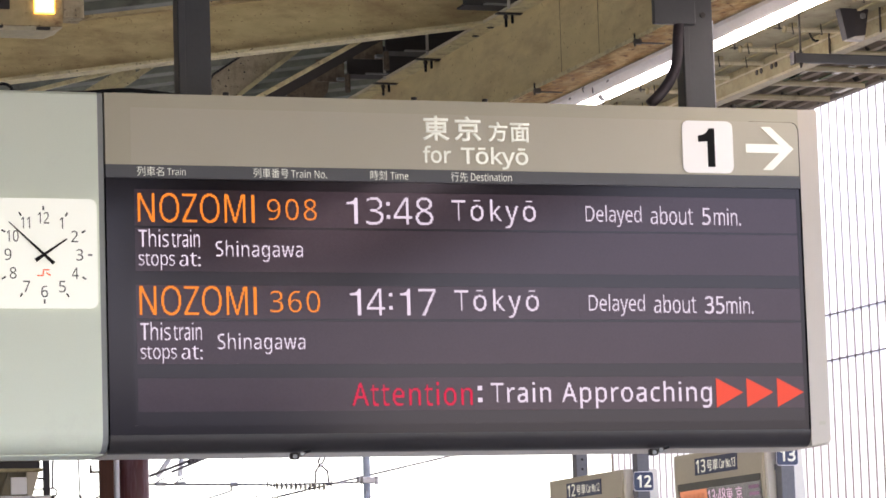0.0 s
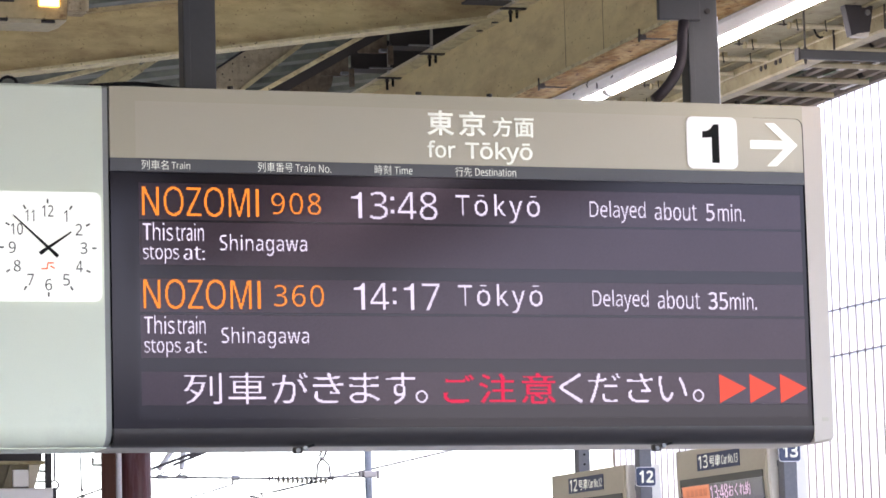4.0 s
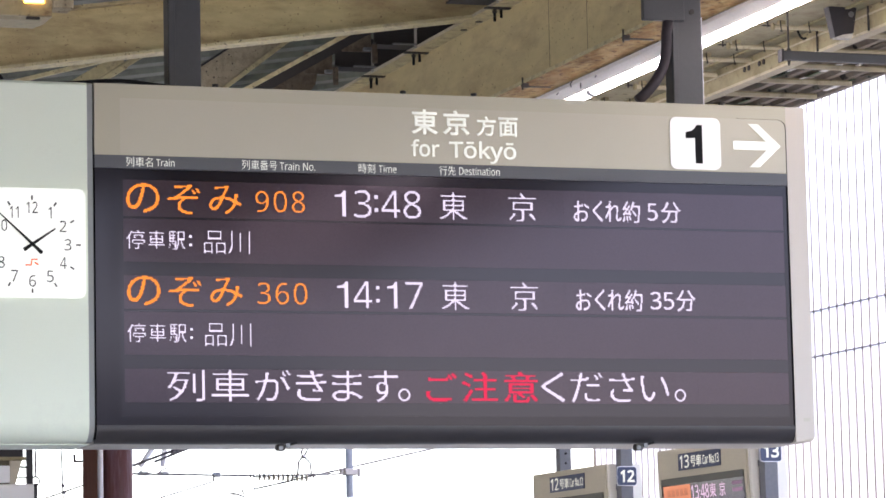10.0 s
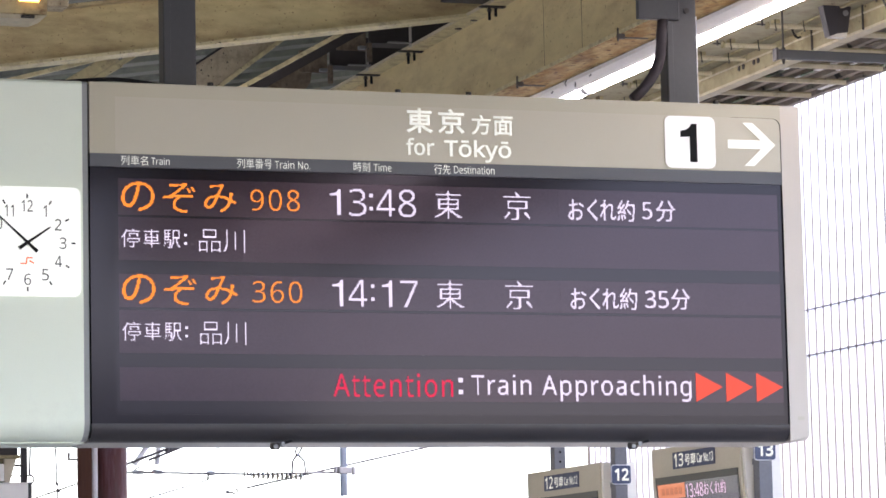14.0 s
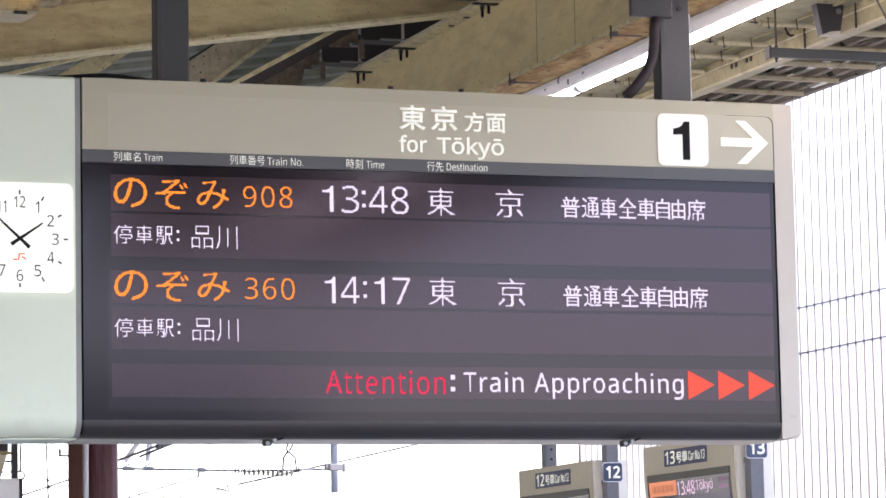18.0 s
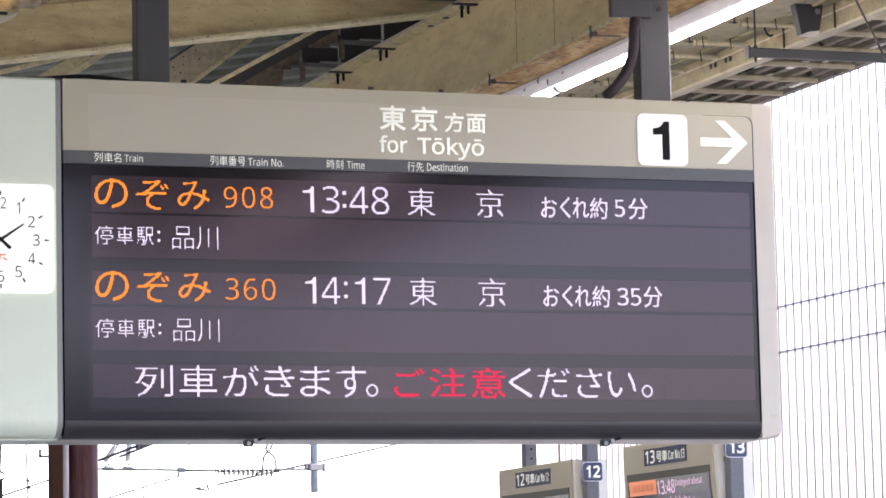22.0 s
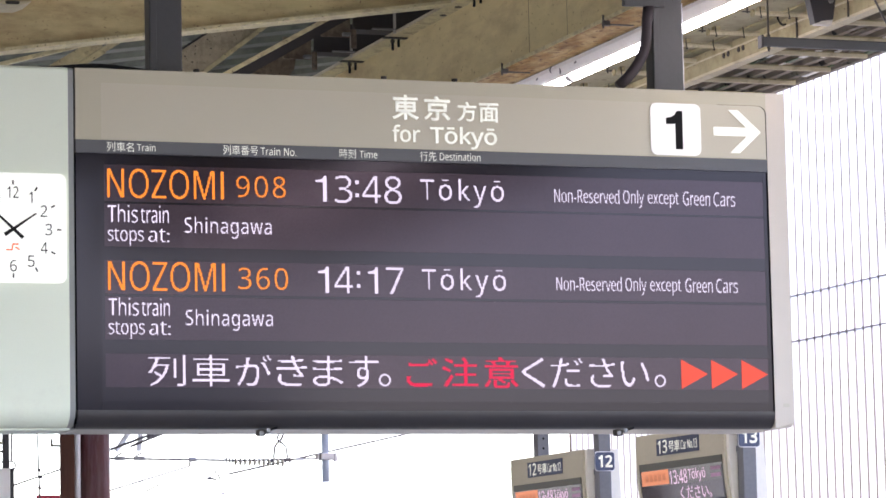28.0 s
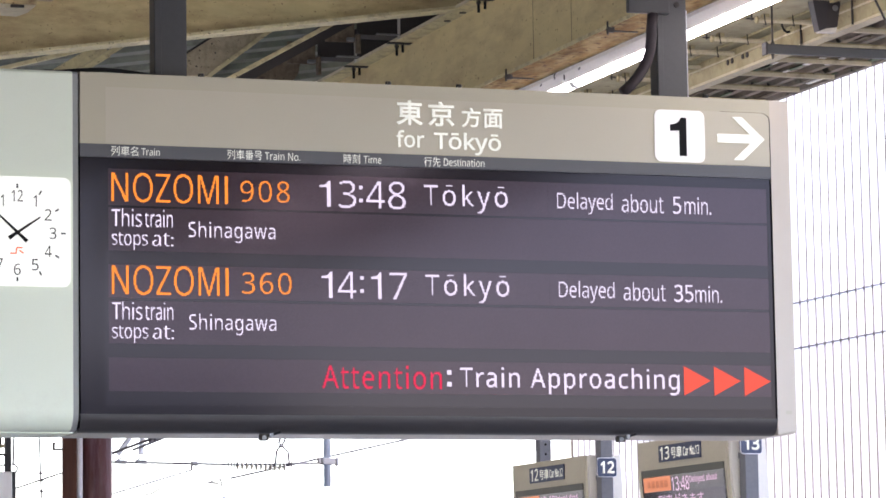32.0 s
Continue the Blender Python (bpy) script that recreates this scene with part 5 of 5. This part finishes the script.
for k in range(11):
    x = 4.60 + 0.0405 * k
    part("insulator_disc", rod((x, 14.0, 3.012 - 0.0012 * k), (x + 0.016, 14.0, 3.012 - 0.0012 * k), 0.036, 12, r2=0.014), DISC, gantry)
part("strut", rod((3.59, 14.0, 3.10), (3.95, 14.0, 3.60), 0.022, 10), PIPE_WHITE, gantry)
part("strut", rod((3.78, 14.0, 3.10), (3.84, 14.0, 3.60), 0.022, 10), PIPE_WHITE, gantry)
part("stay", bar((3.52, 13.98, 3.105), (3.95, 13.98, 3.26), 0.012, 0.022), WIRE, gantry)
part("stay", bar((3.70, 13.96, 3.135), (4.10, 13.96, 3.29), 0.012, 0.020), WIRE, gantry)
for k in range(7):
    x = 3.86 + 0.032 * k
    part("stay_disc", rod((x, 13.97, 3.20 + 0.012 * k), (x + 0.010, 13.97, 3.235 + 0.012 * k), 0.022, 10), WIRE, gantry)
part("dropper", pipe_path([(4.985, 14.0, 3.26), (4.96, 14.0, 3.20), (4.975, 14.0, 3.182), (4.94, 14.0, 3.13), (4.93, 14.0, 3.02), (4.87, 14.0, 2.99)], 0.009, 6), WIRE, gantry)
part("dropper", pipe_path([(5.03, 14.0, 3.26), (5.0, 14.0, 3.20), (4.985, 14.0, 3.18), (5.04, 14.0, 3.13), (5.05, 14.0, 3.03)], 0.0085, 6), WIRE, gantry)
part("knot", box(4.962, 4.998, 13.98, 14.0, 3.163, 3.195, 0.008), BOLT, gantry)
part("knot_eye", rod((4.980, 13.978, 3.179), (4.980, 13.981, 3.179), 0.006, 8), PIPE_WHITE, gantry)
part("fitting", rod((5.07, 14.0, 3.0), (5.07, 14.0, 3.05), 0.008, 8), WIRE, gantry)
part("fitting", box(5.12, 5.19, 13.99, 14.01, 3.02, 3.04), INSULATOR, gantry)
part("fitting", box(4.36, 4.42, 13.99, 14.01, 2.925, 2.931), WIRE, gantry)
part("fitting", rod((4.43, 14.0, 2.905), (4.425, 14.0, 2.95), 0.005, 8), WIRE, gantry)

for label, p, q, r in (
    ("thin dark overhead wire", (4.55, 14.03, 2.910), (6.9, 14.03, 3.409), 0.0095),
    ("thin grey overhead wire", (3.2, 12.6, 2.72), (4.21, 14.0, 2.976), 0.0078),
    ("thin grey overhead wire", (3.3, 13.4, 2.63), (4.52, 14.0, 2.917), 0.0055),
    ("thin grey overhead wire", (3.90, 14.02, 3.075), (8.0029, 14.02, 4.70), 0.005),
    ("thin dark overhead wire", (2.60, 14.0, 2.78), (3.3, 14.0, 3.01), 0.008),
    ("thin dark hanging wire with clips", (2.932, 14.0, 3.4), (2.962, 14.0, 2.5), 0.008),
    ("thin dark hanging wire with clips", (2.735, 14.0, 3.4), (2.722, 14.0, 3.02), 0.010),
):
    t = thing("overhead_wire", p, label, "wire", "overhead wires")
    part("strand", rod(p, q, 0.85 * r, 6), WIRE, t)
t = thing("wire_clip", (2.96, 14.0, 2.89), "small dark clip on the hanging wire", "clip", "wire clips")
part("clip", rod((2.952, 13.99, 2.885), (2.962, 13.99, 2.90), 0.016, 8), WIRE, t)
for z in (2.945, 2.80, 3.25):
    copy_thing(t, pose(2.955 - 0.04 * (z - 2.8), 14.0, z))
t = thing("wire_loop", (2.72, 14.0, 2.99), "thin bent wire loop", "wire")
part("loop", pipe_path([(2.722 + 0.036 * math.cos(radians(a)), 14.0, 2.985 + 0.036 * math.sin(radians(a))) for a in range(90, 470, 30)], 0.008, 6), WIRE, t)
t = thing("broken_stay", (3.84, 14.0, 2.775), "short dark wire end with a hook", "wire")
part("stem", pipe_path([(3.95, 14.0, 2.825), (3.90, 14.0, 2.80), (3.85, 14.0, 2.775), (3.83, 14.0, 2.77), (3.825, 14.0, 2.79)], 0.006, 6), WIRE, t)
t = thing("wire_hook", (4.42, 14.0, 2.86), "small dark hooked fitting on the wire", "wire")
part("stem", pipe_path([(4.36, 14.0, 2.872), (4.42, 14.0, 2.868), (4.47, 14.0, 2.846), (4.455, 14.0, 2.90)], 0.0085, 6), WIRE, t)
t = thing("wire_hook", (4.5, 14.0, 2.60), "short dark wire end", "wire")
part("stem", bar((4.43, 14.0, 2.74), (4.60, 14.0, 2.765), 0.006, 0.010), WIRE, t)
t = thing("red_sign", (3.09, 14.0, 2.0), "red enamelled sign top with a black post", "sign")
part("panel", box(2.93, 3.145, 14.0, 14.02, 2.2, 2.744), RED_SIGN, t)
part("post", box(3.152, 3.19, 14.0, 14.04, -1.2, 2.756), SPEAKER_GREY, t)

# ---- the white clad wall beyond the track, and a farther one ----
wall = thing("clad_wall", (8.04, 8.5, -1.2), "white vertical cladding wall beyond the track with dark joints", "wall", kind="structure")
part("backing", box(8.0052, 8.10, -2.0, 15.1, -1.2, 7.5), WALL_BACK, wall)
TIERS = ((-1.2, 3.718), (3.728, 4.065), (4.075, 7.5))
for z0, z1 in TIERS:
    bm = box(8.003, 8.005, -0.0530, 0.0530, 0.0, z1 - z0)
    me = bpy.data.meshes.new("panel")
    bm.to_mesh(me)
    bm.free()
    me.materials.append(WALL_WHITE)
    for k in range(92):
        ob = new("panel", me)
        ob.parent = wall
        ob.location = Vector((0, 14.98 - 0.135 * k, z0)) - ORIGIN[wall]
studs = bpy.data.meshes.new("joint_stud")
bm = rod((0, 0, 0), (-0.010, 0, 0), 0.0095, 8)
bm.to_mesh(studs)
bm.free()
studs.materials.append(WALL_RAIL)
for z in (3.723, 4.070):
    for k in range(70):
        ob = new("joint_stud", studs)
        ob.parent = wall
        ob.location = Vector((8.0045, 14.98 - 0.135 * k - 0.0675, z)) - ORIGIN[wall]
    part("joint_rail", box(7.9995, 8.0025, 5.4, 15.0, z - 0.0032, z + 0.0032), WALL_RAIL, wall)
far = thing("far_wall", (14.2, 45.0, -1.2), "pale ribbed wall in the distance", "wall", kind="structure")
part("sheet", box(13.2, 15.3, 45.0, 45.2, -1.2, 4.2), WALL_WHITE, far)
for k in range(15):
    part("rib", box(13.22 + 0.14 * k, 13.25 + 0.14 * k, 44.97, 44.999, -1.2, 4.3), PIPE_WHITE, far)


# ---- what moves: the lamp drums turn to their next message ----
def flips(ob, times):
    """Rows for a drum that changes between its first and its second side at each of the times."""
    return steps(ob, 0, [(t, (k + 1) % 2) for k, t in enumerate(times)])


def steps(ob, first, changes, about="x"):
    """Rows for a drum that shows a side and turns to a neighbouring one at each change of (seconds, side)."""
    p = ob.location.copy()

    def face(turn):
        return pose(*p, -90 * turn) if about == "x" else pose(*p, 0, 90 * turn)

    turn, rows = first, [(0.0, face(first))]
    for t, to in changes:
        t = round(t * 30) / 30
        rows += [(t - 1 / 30, face(turn)), (t, face(turn + 0.994 * (to - turn))), (t + 1 / 30, face(to))]
        turn = to
    return rows + [(32.0, face(turn))]


def motions():
    for ob in (name_1, name_2, stop_1, stop_2):
        walk(ob, flips(ob, (4.6, 25.75)))
    for ob in (remark_1, remark_2):
        walk(ob, steps(ob, 0, ((4.6, 1), (9.75, 2), (14.36, 1), (20.25, 2), (25.75, 3), (30.15, 4))))
    walk(notice, flips(notice, (2.25, 5.25, 8.25, 11.25, 14.25, 17.25, 20.25, 23.25, 26.25, 29.15)))
    for field, line in SIGN_DRUMS:
        walk(field, steps(field, 0, ((0.8, 1), (4.6, 0), (10.25, 1), (14.36, 2), (20.25, 3), (24.3, 2), (30.2, 3)), "y"))
        turns = []
        for k, (t, u, v) in enumerate(((0.85, 2.75, 4.7), (6.75, 8.75, 10.6), (12.3, 14.3, 16.1), (18.75, 20.3, 22.2), (24.3, 26.2, 28.2), (30.25, 32.5, 34.0))):
            turns += [(t - 0.1, 4 * k + 3), (t, 4 * k + 4), (u, 4 * k + 5), (v, 4 * k + 6)]
        walk(line, steps(line, 2, [c for c in turns if c[0] < 31.9], "y"))
    blink = [0.23]
    blink += [t for k in range(11) for t in (0.56 + 0.69 * k, 0.92 + 0.69 * k)]
    blink += [t for k in range(13) for t in (8.15 + 0.70 * k, 8.55 + 0.70 * k)]
    blink += [t for k in range(22) for t in (17.21 + 0.697 * k, 17.64 + 0.697 * k)]
    walk(arrows, flips(arrows, [t for t in blink if t < 31.95]))


motions()
